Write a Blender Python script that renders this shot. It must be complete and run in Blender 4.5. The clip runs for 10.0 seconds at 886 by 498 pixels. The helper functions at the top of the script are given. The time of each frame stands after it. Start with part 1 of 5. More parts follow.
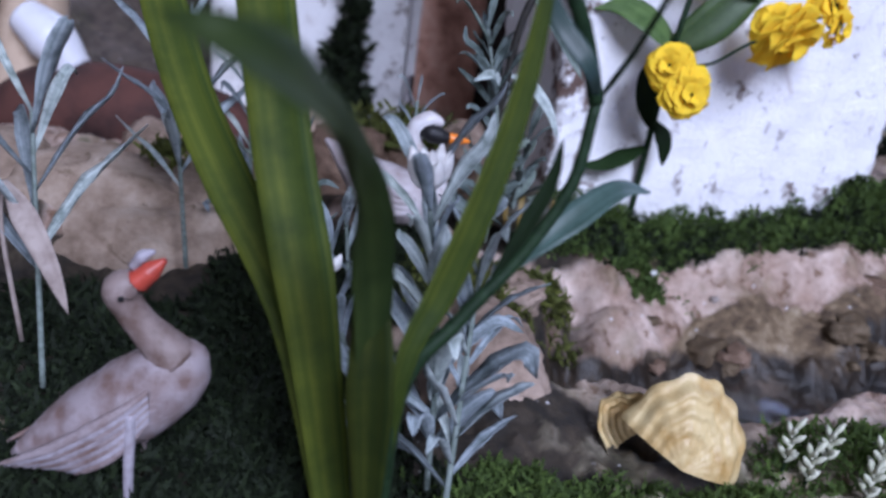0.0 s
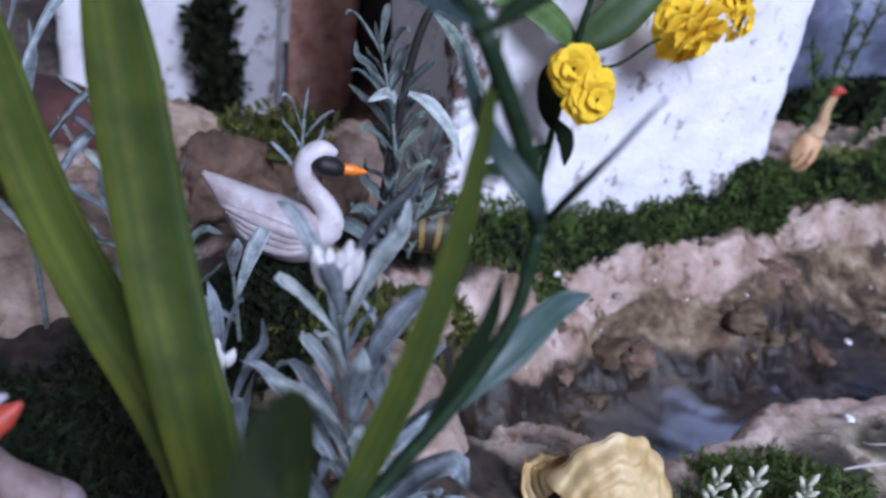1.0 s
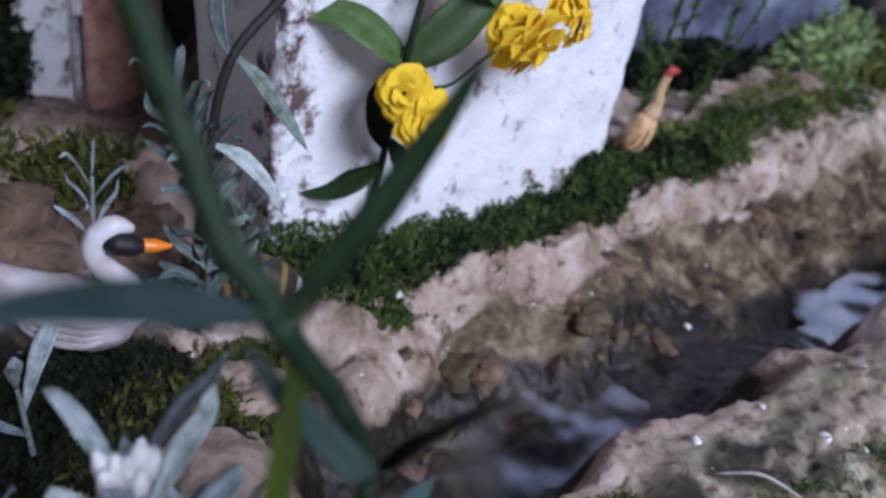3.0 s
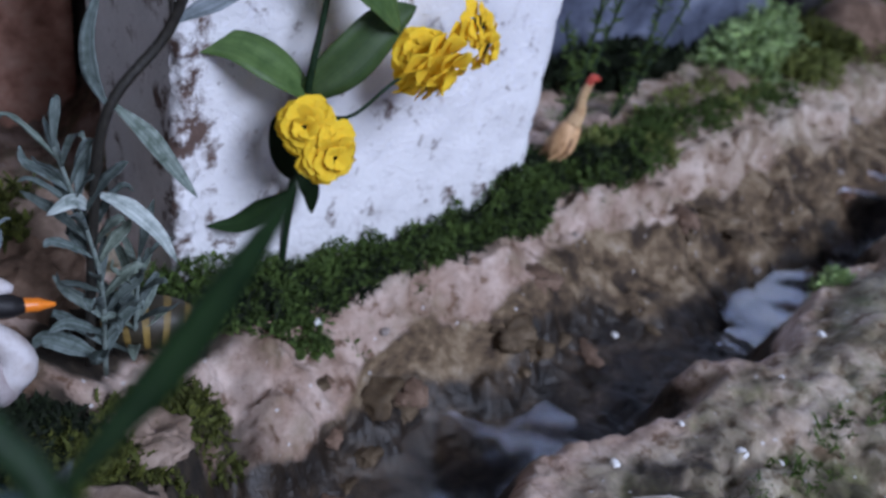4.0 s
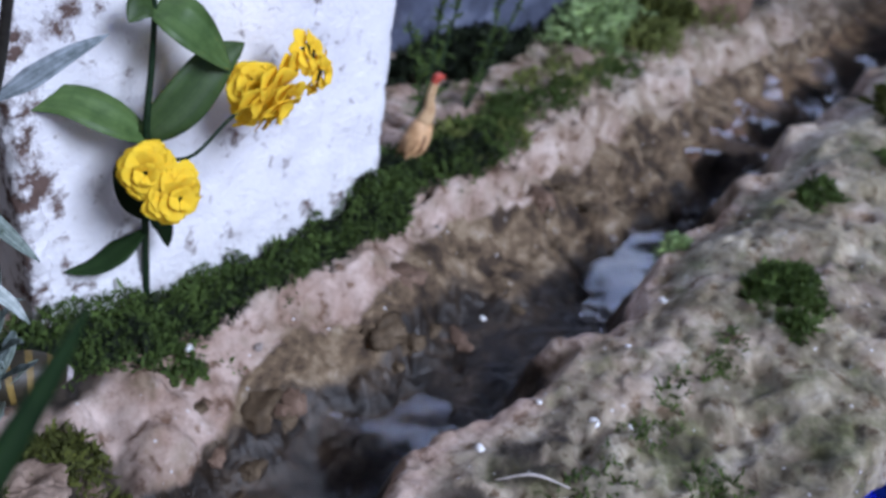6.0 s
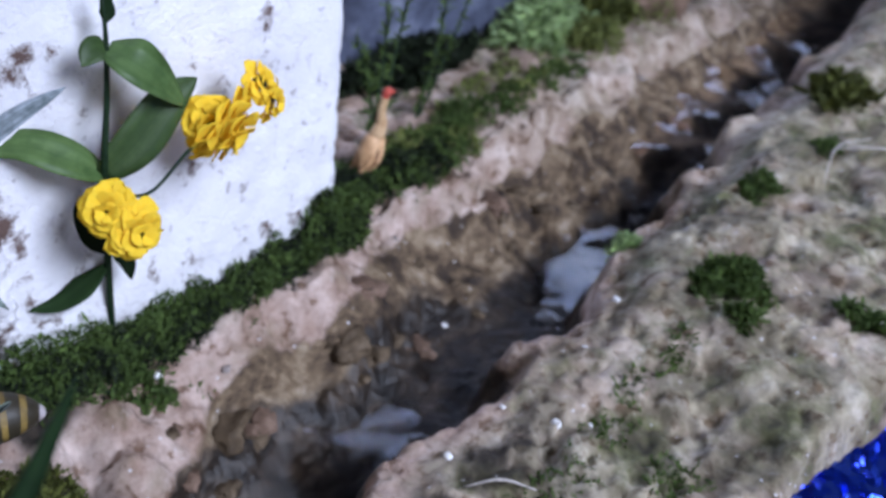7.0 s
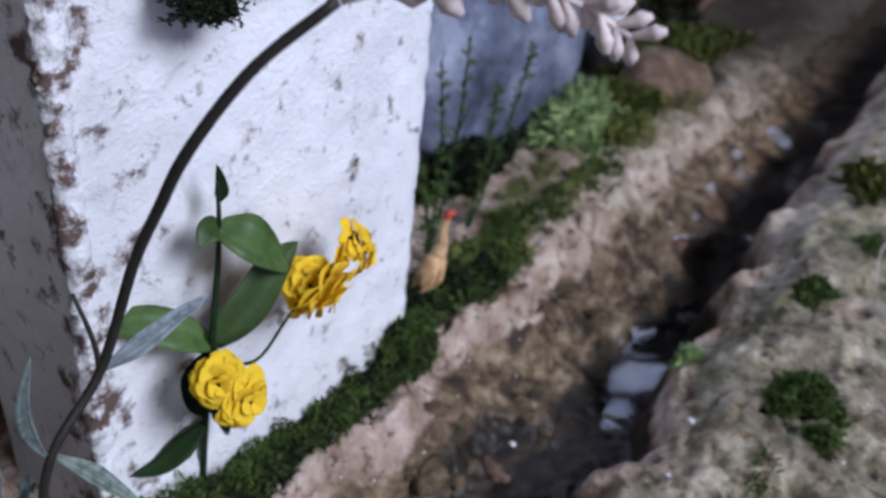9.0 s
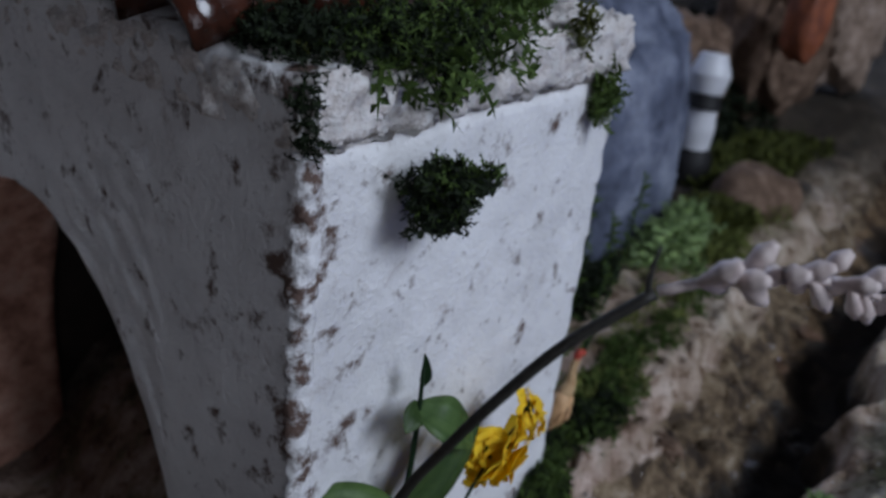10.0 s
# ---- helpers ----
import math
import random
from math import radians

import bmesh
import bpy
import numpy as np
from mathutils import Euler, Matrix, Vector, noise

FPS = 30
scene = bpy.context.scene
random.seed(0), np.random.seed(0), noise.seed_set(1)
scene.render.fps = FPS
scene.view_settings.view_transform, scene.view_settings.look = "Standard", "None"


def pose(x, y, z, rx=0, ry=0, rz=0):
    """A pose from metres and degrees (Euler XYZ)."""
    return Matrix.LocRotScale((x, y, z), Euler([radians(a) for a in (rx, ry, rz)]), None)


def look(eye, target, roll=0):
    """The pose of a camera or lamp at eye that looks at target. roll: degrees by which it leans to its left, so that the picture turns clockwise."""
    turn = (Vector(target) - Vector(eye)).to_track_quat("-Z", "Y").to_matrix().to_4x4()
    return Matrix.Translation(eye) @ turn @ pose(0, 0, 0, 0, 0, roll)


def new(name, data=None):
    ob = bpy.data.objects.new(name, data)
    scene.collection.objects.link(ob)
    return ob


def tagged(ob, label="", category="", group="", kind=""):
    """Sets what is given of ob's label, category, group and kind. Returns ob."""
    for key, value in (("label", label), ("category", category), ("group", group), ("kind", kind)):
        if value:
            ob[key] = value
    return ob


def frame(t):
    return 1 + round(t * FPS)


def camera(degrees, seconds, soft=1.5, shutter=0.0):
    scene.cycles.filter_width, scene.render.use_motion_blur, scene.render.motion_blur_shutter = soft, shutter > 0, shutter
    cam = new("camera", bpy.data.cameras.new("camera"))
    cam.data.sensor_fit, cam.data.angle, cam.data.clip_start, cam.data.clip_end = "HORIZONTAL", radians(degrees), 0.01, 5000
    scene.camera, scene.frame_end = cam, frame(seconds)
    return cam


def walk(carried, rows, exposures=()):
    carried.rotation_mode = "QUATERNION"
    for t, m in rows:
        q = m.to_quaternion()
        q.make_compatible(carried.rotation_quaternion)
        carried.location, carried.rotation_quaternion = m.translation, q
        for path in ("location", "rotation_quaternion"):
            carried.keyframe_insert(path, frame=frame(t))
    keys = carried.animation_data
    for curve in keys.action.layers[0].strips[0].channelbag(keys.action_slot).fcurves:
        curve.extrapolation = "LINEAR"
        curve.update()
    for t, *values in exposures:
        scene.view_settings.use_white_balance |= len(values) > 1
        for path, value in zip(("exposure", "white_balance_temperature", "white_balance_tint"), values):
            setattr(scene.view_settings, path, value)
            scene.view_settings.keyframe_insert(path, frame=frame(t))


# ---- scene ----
# The camera is carried by hand a span above a table-top landscape.
cam = camera(54.6, 10.0, soft=2.8)
cam.data.dof.use_dof = True
cam.data.dof.focus_distance = 0.225
cam.data.dof.aperture_fstop = 15.0
METRES, EYE, TILT, LEAN, TURN = 0.30, 0.19, -24.0, -6.0, 0.0
ROWS = [
    (0.0, -0.0, -0.0, -0.0, -0.0, 0.0, 0.0),
    (0.5, -0.0134, 0.0491, 0.0693, -4.04, -2.85, 1.08),
    (1.0, -0.0178, 0.083, 0.1158, -8.26, -5.45, 2.13),
    (1.5, -0.0032, 0.1158, 0.1419, -11.75, -7.54, 2.6),
    (2.0, 0.0022, 0.1516, 0.1815, -14.66, -9.4, 3.32),
    (2.5, 0.0056, 0.1743, 0.2108, -16.78, -10.66, 3.67),
    (3.0, 0.0232, 0.1799, 0.2398, -18.97, -11.77, 4.01),
    (4.5, 0.0989, 0.1826, 0.3022, -23.88, -13.84, 6.26),
    (5.0, 0.1057, 0.1615, 0.3181, -25.96, -14.63, 7.51),
    (5.5, 0.1247, 0.1384, 0.3247, -28.0, -15.63, 8.42),
    (7.0, 0.1182, 0.0953, 0.3787, -33.65, -17.76, 11.65),
    (7.5, 0.1377, 0.0912, 0.385, -34.8, -18.02, 12.29),
    (8.0, 0.1469, 0.1024, 0.4031, -35.38, -17.85, 12.99),
    (8.5, 0.1207, 0.1283, 0.4311, -35.19, -16.82, 13.22),
    (9.0, 0.0544, 0.1662, 0.5221, -34.66, -14.81, 13.12),
    (9.5, -0.0107, 0.1959, 0.609, -33.55, -12.66, 12.77),
    (10.0, -0.0662, 0.2386, 0.6977, -32.33, -10.38, 12.1),
]
EXPOSURES = [(0.0, -0.06, 6200, 11), (1.0, 0.0, 6150, 12), (2.0, 0.0, 6400, 10), (2.5, -0.02, 6430, 9), (3.0, -0.24, 6450, 8), (4.5, -0.5, 6250, 6), (5.5, -0.24, 6300, 6), (7.0, -0.06, 6350, 6), (8.5, -0.1, 6450, 5), (9.0, -0.34, 6800, 5), (9.5, -1.2, 6750, 4), (10.0, -1.26, 6850, -1)]
walk(cam, [(t, pose(0, 0, EYE, TILT, LEAN, TURN) @ pose(METRES * x, METRES * y, METRES * z, 90 + pitch, roll, yaw)) for t, x, y, z, yaw, pitch, roll in ROWS], EXPOSURES)

# ---- light ----
world = bpy.data.worlds.new("room")
scene.world = world
world.use_nodes = True
world.node_tree.nodes["Background"].inputs[0].default_value = (0.52, 0.6, 1.0, 1)
world.node_tree.nodes["Background"].inputs[1].default_value = 0.007
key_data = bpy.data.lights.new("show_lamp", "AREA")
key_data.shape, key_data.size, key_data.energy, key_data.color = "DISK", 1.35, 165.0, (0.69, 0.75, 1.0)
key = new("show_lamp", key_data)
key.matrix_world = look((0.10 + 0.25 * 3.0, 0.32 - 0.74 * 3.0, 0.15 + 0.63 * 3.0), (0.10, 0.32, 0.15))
# Unseen fill lamp at front left, added to lift the side wall and jamb.
fill_data = bpy.data.lights.new("fill_light", "AREA")
fill_data.shape, fill_data.size, fill_data.size_y, fill_data.energy, fill_data.color = "RECTANGLE", 0.5, 0.5, 4.5, (0.74, 0.76, 1.0)
fill_lamp = new("fill_light", fill_data)
fill_lamp.matrix_world = look((-0.4, -1.0, 0.45), (-0.02, 0.55, 0.1))

# ---- materials ----
def material(name):
    m = bpy.data.materials.new(name)
    m.use_nodes = True
    return m, m.node_tree.nodes, m.node_tree.links, m.node_tree.nodes["Principled BSDF"]


def noise_node(nodes, links, scale, detail=4.0, rough=0.6, coord="Object", distort=0.0):
    tc = nodes.new("ShaderNodeTexCoord")
    n = nodes.new("ShaderNodeTexNoise")
    n.inputs["Scale"].default_value, n.inputs["Detail"].default_value = scale, detail
    n.inputs["Roughness"].default_value, n.inputs["Distortion"].default_value = rough, distort
    links.new(tc.outputs[coord], n.inputs["Vector"])
    return n


def ramp(nodes, links, src, stops):
    r = nodes.new("ShaderNodeValToRGB")
    e = r.color_ramp.elements
    while len(e) < len(stops):
        e.new(0.5)
    for el, (pos, col) in zip(e, stops):
        el.position, el.color = pos, (*col, 1)
    links.new(src, r.inputs[0])
    return r


def mix(nodes, links, fac, a, b, mode="MIX"):
    m = nodes.new("ShaderNodeMix")
    m.data_type, m.blend_type = "RGBA", mode
    for sock, val in ((m.inputs[0], fac), (m.inputs[6], a), (m.inputs[7], b)):
        if isinstance(val, bpy.types.NodeSocket):
            links.new(val, sock)
        else:
            sock.default_value = val if isinstance(val, float) else (*val, 1)
    return m.outputs[2]


def bump(nodes, links, bsdf, height, strength, distance):
    b = nodes.new("ShaderNodeBump")
    b.inputs["Strength"].default_value, b.inputs["Distance"].default_value = strength, distance
    links.new(height, b.inputs["Height"])
    links.new(b.outputs[0], bsdf.inputs["Normal"])
    return b


def grainy(name, dark, mid, light, scale=90.0, rough=0.8, relief=0.0006, fine=500.0, spots=None, spot_scale=60.0, spot_at=0.62, spec=0.3):
    """A mineral or painted surface: colour in two scales, spots, and fine relief."""
    m, nodes, links, b = material(name)
    n1 = noise_node(nodes, links, scale, 6, 0.65)
    n2 = noise_node(nodes, links, fine, 4, 0.6)
    col = ramp(nodes, links, n1.outputs[0], [(0.3, dark), (0.5, mid), (0.72, light)]).outputs[0]
    g = ramp(nodes, links, n2.outputs[0], [(0.3, (0.88, 0.87, 0.86)), (0.7, (1.06, 1.06, 1.06))]).outputs[0]
    col = mix(nodes, links, 1.0, col, g, "MULTIPLY")
    if spots:
        n3 = noise_node(nodes, links, spot_scale, 5, 0.7, distort=0.6)
        f = ramp(nodes, links, n3.outputs[0], [(spot_at, (0, 0, 0)), (spot_at + 0.1, (1, 1, 1))]).outputs[0]
        col = mix(nodes, links, f, col, spots)
    links.new(col, b.inputs["Base Color"])
    b.inputs["Roughness"].default_value, b.inputs["Specular IOR Level"].default_value = rough, spec
    h = mix(nodes, links, 0.5, n1.outputs[0], n2.outputs[0])
    bump(nodes, links, b, h, 1.0, relief)
    return m


def leafy(name, base, rib, edge, rough=0.45, per_island=False, translucent=0.15, scale=200.0, spec=0.35, ribs_across=7.0, even=False):
    """A leaf: ribs along it, blotches, one leaf lighter than the next; light comes through it a little."""
    m, nodes, links, b = material(name)
    uv = nodes.new("ShaderNodeTexCoord")
    sep = nodes.new("ShaderNodeSeparateXYZ")
    links.new(uv.outputs["UV"], sep.inputs[0])
    w = nodes.new("ShaderNodeTexNoise")
    w.noise_dimensions = "1D"
    w.inputs["Scale"].default_value, w.inputs["Detail"].default_value = ribs_across, 3.0
    links.new(sep.outputs[0], w.inputs["W"])
    ribs = ramp(nodes, links, w.outputs[0], [(0.3, base), (0.75, rib)]).outputs[0]
    n1 = noise_node(nodes, links, scale, 5, 0.65)
    f = ramp(nodes, links, n1.outputs[0], [(0.42, (0, 0, 0)), (0.75, (1, 1, 1))]).outputs[0]
    col = mix(nodes, links, f, ribs, edge)
    rnd = (nodes.new("ShaderNodeNewGeometry").outputs["Random Per Island"] if per_island else nodes.new("ShaderNodeObjectInfo").outputs["Random"])
    low, high = ((0.9, 0.86, 0.8), (1.02, 1.02, 1.0)) if even else ((0.5, 0.5, 0.48), (1.4, 1.35, 1.15))
    tone = ramp(nodes, links, rnd, [(0.0, low), (0.55, (1, 1, 1)), (1.0, high)]).outputs[0]
    col = mix(nodes, links, 1.0, col, tone, "MULTIPLY")
    links.new(col, b.inputs["Base Color"])
    b.inputs["Roughness"].default_value = rough
    b.inputs["Specular IOR Level"].default_value = spec
    bump(nodes, links, b, w.outputs[0], 0.25, 0.0004)
    if translucent:
        t = nodes.new("ShaderNodeBsdfTranslucent")
        links.new(col, t.inputs[0])
        s = nodes.new("ShaderNodeMixShader")
        s.inputs[0].default_value = translucent
        out = nodes["Material Output"]
        links.new(b.outputs[0], s.inputs[1])
        links.new(t.outputs[0], s.inputs[2])
        links.new(s.outputs[0], out.inputs[0])
    return m


def painted(name, colour, rough=0.4, relief=0.0003, scale=350.0, worn=None):
    m, nodes, links, b = material(name)
    n1 = noise_node(nodes, links, scale, 5, 0.6)
    lo = worn or tuple(c * 0.72 for c in colour)
    col = ramp(nodes, links, n1.outputs[0], [(0.32, lo), (0.6, colour)]).outputs[0]
    links.new(col, b.inputs["Base Color"])
    b.inputs["Roughness"].default_value = rough
    bump(nodes, links, b, n1.outputs[0], 0.7, relief)
    return m


def plaster_material():
    """Whitewash: faint drips, grey smudges and small brown chips."""
    m, nodes, links, b = material("white_plaster")
    n1 = noise_node(nodes, links, 30, 6, 0.65)
    n2 = noise_node(nodes, links, 420, 4, 0.6)
    col = ramp(nodes, links, n1.outputs[0], [(0.3, (0.68, 0.67, 0.68)), (0.55, (0.8, 0.79, 0.8)), (0.75, (0.85, 0.85, 0.86))]).outputs[0]
    drip = noise_node(nodes, links, 1.0, 5, 0.65, distort=0.4)
    mp = nodes.new("ShaderNodeMapping")
    mp.inputs["Scale"].default_value = (120, 120, 75)
    links.new(nodes.new("ShaderNodeTexCoord").outputs["Object"], mp.inputs[0])
    links.new(mp.outputs[0], drip.inputs["Vector"])
    f = ramp(nodes, links, drip.outputs[0], [(0.62, (0, 0, 0)), (0.76, (0.9, 0.9, 0.9))]).outputs[0]
    col = mix(nodes, links, f, col, (0.45, 0.41, 0.43))
    n3 = noise_node(nodes, links, 72, 5, 0.68, distort=0.15)
    near = nodes.new("ShaderNodeSeparateXYZ")
    ab = nodes.new("ShaderNodeVectorMath")
    ab.operation = "ABSOLUTE"
    links.new(nodes.new("ShaderNodeTexCoord").outputs["Object"], ab.inputs[0])
    links.new(ab.outputs[0], near.inputs[0])
    far = nodes.new("ShaderNodeMath")
    far.operation = "MAXIMUM"
    links.new(near.outputs[0], far.inputs[0])
    links.new(near.outputs[1], far.inputs[1])
    chips = nodes.new("ShaderNodeMapRange")
    chips.inputs["From Max"].default_value, chips.inputs["To Min"].default_value, chips.inputs["To Max"].default_value = 0.022, 0.125, 0.0
    links.new(far.outputs[0], chips.inputs["Value"])
    more = nodes.new("ShaderNodeMath")
    links.new(n3.outputs[0], more.inputs[0])
    links.new(chips.outputs[0], more.inputs[1])
    f = ramp(nodes, links, more.outputs[0], [(0.575, (0, 0, 0)), (0.68, (1, 1, 1))]).outputs[0]
    col = mix(nodes, links, f, col, (0.13, 0.085, 0.07))
    n5 = noise_node(nodes, links, 45, 7, 0.75, distort=1.0)
    f = ramp(nodes, links, n5.outputs[0], [(0.58, (0, 0, 0)), (0.74, (0.75, 0.75, 0.75))]).outputs[0]
    col = mix(nodes, links, f, col, (0.42, 0.36, 0.34))
    links.new(col, b.inputs["Base Color"])
    b.inputs["Roughness"].default_value, b.inputs["Specular IOR Level"].default_value = 0.85, 0.25
    h = mix(nodes, links, 0.4, mix(nodes, links, 0.5, n1.outputs[0], n3.outputs[0]), n2.outputs[0])
    bump(nodes, links, b, h, 1.0, 0.002)
    return m


PLASTER = plaster_material()
STUCCO = grainy("rough_stucco", (0.55, 0.48, 0.44), (0.8, 0.75, 0.73), (0.88, 0.87, 0.86), scale=240, rough=0.85, relief=0.0026, fine=800, spots=(0.12, 0.08, 0.055), spot_scale=130, spot_at=0.6)
BROWN_JAMB = grainy("brown_jamb", (0.3, 0.14, 0.1), (0.64, 0.36, 0.27), (0.78, 0.55, 0.46), scale=60, rough=0.75, relief=0.001, fine=350)
# Near-black inner walls: the unlit room's shade is put into the colour.
INNER_GLOOM = grainy("inner_gloom", (0.02, 0.015, 0.012), (0.03, 0.022, 0.018), (0.05, 0.035, 0.03), scale=40)
ROCK = grainy("sand_rock", (0.1, 0.066, 0.046), (0.27, 0.195, 0.15), (0.46, 0.36, 0.3), scale=55, rough=0.85, relief=0.0016, fine=380, spots=(0.16, 0.1, 0.05), spot_scale=70, spot_at=0.64)
PALE_ROCK = grainy("pale_rock", (0.14, 0.093, 0.062), (0.33, 0.245, 0.185), (0.5, 0.405, 0.33), scale=60, rough=0.85, relief=0.0016, fine=380, spots=(0.12, 0.08, 0.05), spot_scale=80, spot_at=0.6)
BROWN_ROCK = grainy("brown_rock", (0.05, 0.03, 0.02), (0.14, 0.088, 0.06), (0.28, 0.19, 0.14), scale=55, rough=0.85, relief=0.0016, fine=380)
MUD_LUMP = grainy("mud_lump", (0.03, 0.019, 0.011), (0.085, 0.058, 0.033), (0.19, 0.14, 0.09), scale=70, rough=0.7, relief=0.0016, fine=380)
SLATE = grainy("blue_slate", (0.02, 0.024, 0.038), (0.12, 0.137, 0.2), (0.34, 0.37, 0.46), scale=20, rough=0.6, relief=0.0018, fine=200)
CLAY = painted("glazed_clay", (0.055, 0.018, 0.011), 0.16, 0.0012, 90, (0.016, 0.008, 0.006))
TERRACOTTA = painted("terracotta", (0.3, 0.09, 0.04), 0.5, 0.001, 60, (0.12, 0.035, 0.02))
STEM_GREEN = painted("green_stem", (0.016, 0.034, 0.015), 0.5, 0.0002, 500, (0.007, 0.017, 0.007))
STEM_GREEN.node_tree.nodes["Principled BSDF"].inputs["Specular IOR Level"].default_value = 0.15
STEM_DARK = painted("dark_stem", (0.026, 0.023, 0.018), 0.6, 0.0004, 700, (0.012, 0.01, 0.008))
STEM_SILVER = painted("silver_stem", (0.2, 0.24, 0.22), 0.8, 0.0003, 500, (0.1, 0.13, 0.11))
STRAP = leafy("strap_leaf", (0.018, 0.038, 0.006), (0.085, 0.1, 0.016), (0.012, 0.026, 0.006), 0.65, scale=45, translucent=0.15, spec=0.14, ribs_across=4.2)
# Darker copy of the blue-green leaf; its duller light is put into the colour.
BLUE_LEAF_SHADED = leafy("shaded_blue_leaf", (0.018, 0.036, 0.033), (0.04, 0.066, 0.066), (0.013, 0.026, 0.022), 0.6, scale=120, spec=0.2)
STRAP_DARK = leafy("dark_strap_leaf", (0.012, 0.026, 0.006), (0.042, 0.062, 0.016), (0.008, 0.017, 0.004), 0.6, scale=45, translucent=0.1, spec=0.15, ribs_across=2.6)
BLUE_LEAF = leafy("blue_green_leaf", (0.035, 0.068, 0.056), (0.08, 0.13, 0.125), (0.025, 0.05, 0.04), 0.42, scale=120)
DARK_LEAF = leafy("deep_green_leaf", (0.009, 0.022, 0.007), (0.018, 0.04, 0.012), (0.006, 0.016, 0.005), 0.6, scale=120, spec=0.12, translucent=0.05)
BROAD = leafy("broad_leaf", (0.066, 0.12, 0.035), (0.11, 0.18, 0.06), (0.038, 0.078, 0.02), 0.5, scale=140)
SILVER = leafy("silver_leaf", (0.2, 0.245, 0.265), (0.52, 0.58, 0.64), (0.08, 0.11, 0.11), 0.75, scale=260, translucent=0.1)
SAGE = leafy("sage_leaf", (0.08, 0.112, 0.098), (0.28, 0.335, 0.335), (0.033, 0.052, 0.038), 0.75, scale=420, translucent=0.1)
PETAL = leafy("yellow_petal", (0.99, 0.73, 0.05), (1.0, 0.8, 0.1), (0.98, 0.66, 0.03), 0.8, scale=260, translucent=0.35, spec=0.05, even=True)
BUD = painted("white_bud", (0.8, 0.78, 0.76), 0.55, 0.0002, 400, (0.66, 0.62, 0.6))
PALE_BUD = painted("pale_green_bud", (0.55, 0.55, 0.44), 0.55, 0.0002, 400, (0.34, 0.36, 0.24))
DRY_BUD = painted("dry_pale_bud", (0.66, 0.56, 0.53), 0.5, 0.0002, 300, (0.48, 0.38, 0.36))
MOSS = leafy("moss_green", (0.062, 0.112, 0.023), (0.15, 0.215, 0.06), (0.028, 0.052, 0.012), 0.8, True, 0.35)
MOSS_LIGHT = leafy("moss_light", (0.17, 0.2, 0.05), (0.3, 0.34, 0.12), (0.09, 0.11, 0.025), 0.8, True, 0.35)
MOSS_OLIVE = leafy("moss_olive", (0.065, 0.08, 0.014), (0.13, 0.14, 0.03), (0.035, 0.04, 0.008), 0.8, True, 0.15)
# Dark moss; plants' cast shade and gaps between clumps are put into its colour.
MOSS_DARK_SHADED = leafy("moss_dark_shaded", (0.007, 0.013, 0.004), (0.017, 0.03, 0.008), (0.004, 0.007, 0.002), 0.8, True, 0.15)
FERN = leafy("fern_green", (0.3, 0.42, 0.17), (0.52, 0.64, 0.36), (0.16, 0.28, 0.09), 0.6, True, 0.35)
SWAN_WHITE = painted("swan_white", (0.5, 0.455, 0.465), 0.45, 0.0022, 110, (0.3, 0.24, 0.23))
SWAN_CAP = painted("clean_white_paint", (0.66, 0.63, 0.64), 0.45, 0.0008, 150, (0.46, 0.4, 0.38))
MASK_BLACK = painted("black_paint", (0.008, 0.007, 0.008), 0.6)
BEAK_ORANGE = painted("orange_paint", (0.85, 0.23, 0.02), 0.35)
BEAK_RED = painted("red_paint", (0.5, 0.07, 0.045), 0.45)
DUCK_CREAM = painted("cream_paint", (0.3, 0.25, 0.26), 0.55, 0.0014, 160, (0.16, 0.1, 0.085))
DUCK_NECK = painted("brown_neck", (0.25, 0.19, 0.175), 0.55, 0.001, 170, (0.12, 0.072, 0.055))
FEATHER = painted("pale_feather", (0.36, 0.33, 0.37), 0.6, 0.0008, 260, (0.22, 0.18, 0.19))
GOOSE_OCHRE = painted("ochre_paint", (0.68, 0.42, 0.22), 0.6, 0.0008, 150, (0.36, 0.18, 0.07))
GOOSE_PALE = painted("pale_ochre_paint", (0.66, 0.46, 0.26), 0.6, 0.0008, 190, (0.42, 0.24, 0.11))
GOOSE_BROWN = painted("brown_wing_paint", (0.26, 0.13, 0.06), 0.6, 0.0008, 190, (0.12, 0.06, 0.03))
SHELL_YELLOW = painted("yellow_shell", (0.58, 0.45, 0.23), 0.5, 0.0008, 110, (0.4, 0.25, 0.085))
CERAMIC = painted("white_ceramic", (0.7, 0.7, 0.74), 0.4, 0.0003, 60, (0.6, 0.6, 0.64))
CLOTH_RED = painted("red_brown_cloth", (0.085, 0.03, 0.022), 0.85, 0.004, 40, (0.022, 0.009, 0.008))
CLOTH_TAN = painted("tan_cloth", (0.5, 0.38, 0.28), 0.8, 0.001, 70, (0.36, 0.25, 0.17))
STRIPE_YELLOW = painted("yellow_stripe", (0.24, 0.16, 0.04), 0.6, 0.0012, 160, worn=(0.09, 0.06, 0.02))
STRIPE_DARK = painted("dark_stripe", (0.035, 0.028, 0.016), 0.5)
DRY = painted("dry_leaf", (0.34, 0.28, 0.25), 0.7, 0.0004, 200, (0.2, 0.15, 0.13))
PALE_STICK = painted("pale_stick", (0.5, 0.45, 0.41), 0.6, 0.0003, 400)
PEBBLE = grainy("pebble", (0.14, 0.11, 0.09), (0.24, 0.2, 0.18), (0.36, 0.32, 0.3), scale=120, rough=0.5, relief=0.0006, fine=500)
PEBBLE_WHITE = grainy("white_pebble", (0.7, 0.68, 0.66), (0.8, 0.79, 0.78), (0.86, 0.86, 0.86), scale=120, rough=0.4, relief=0.0003)
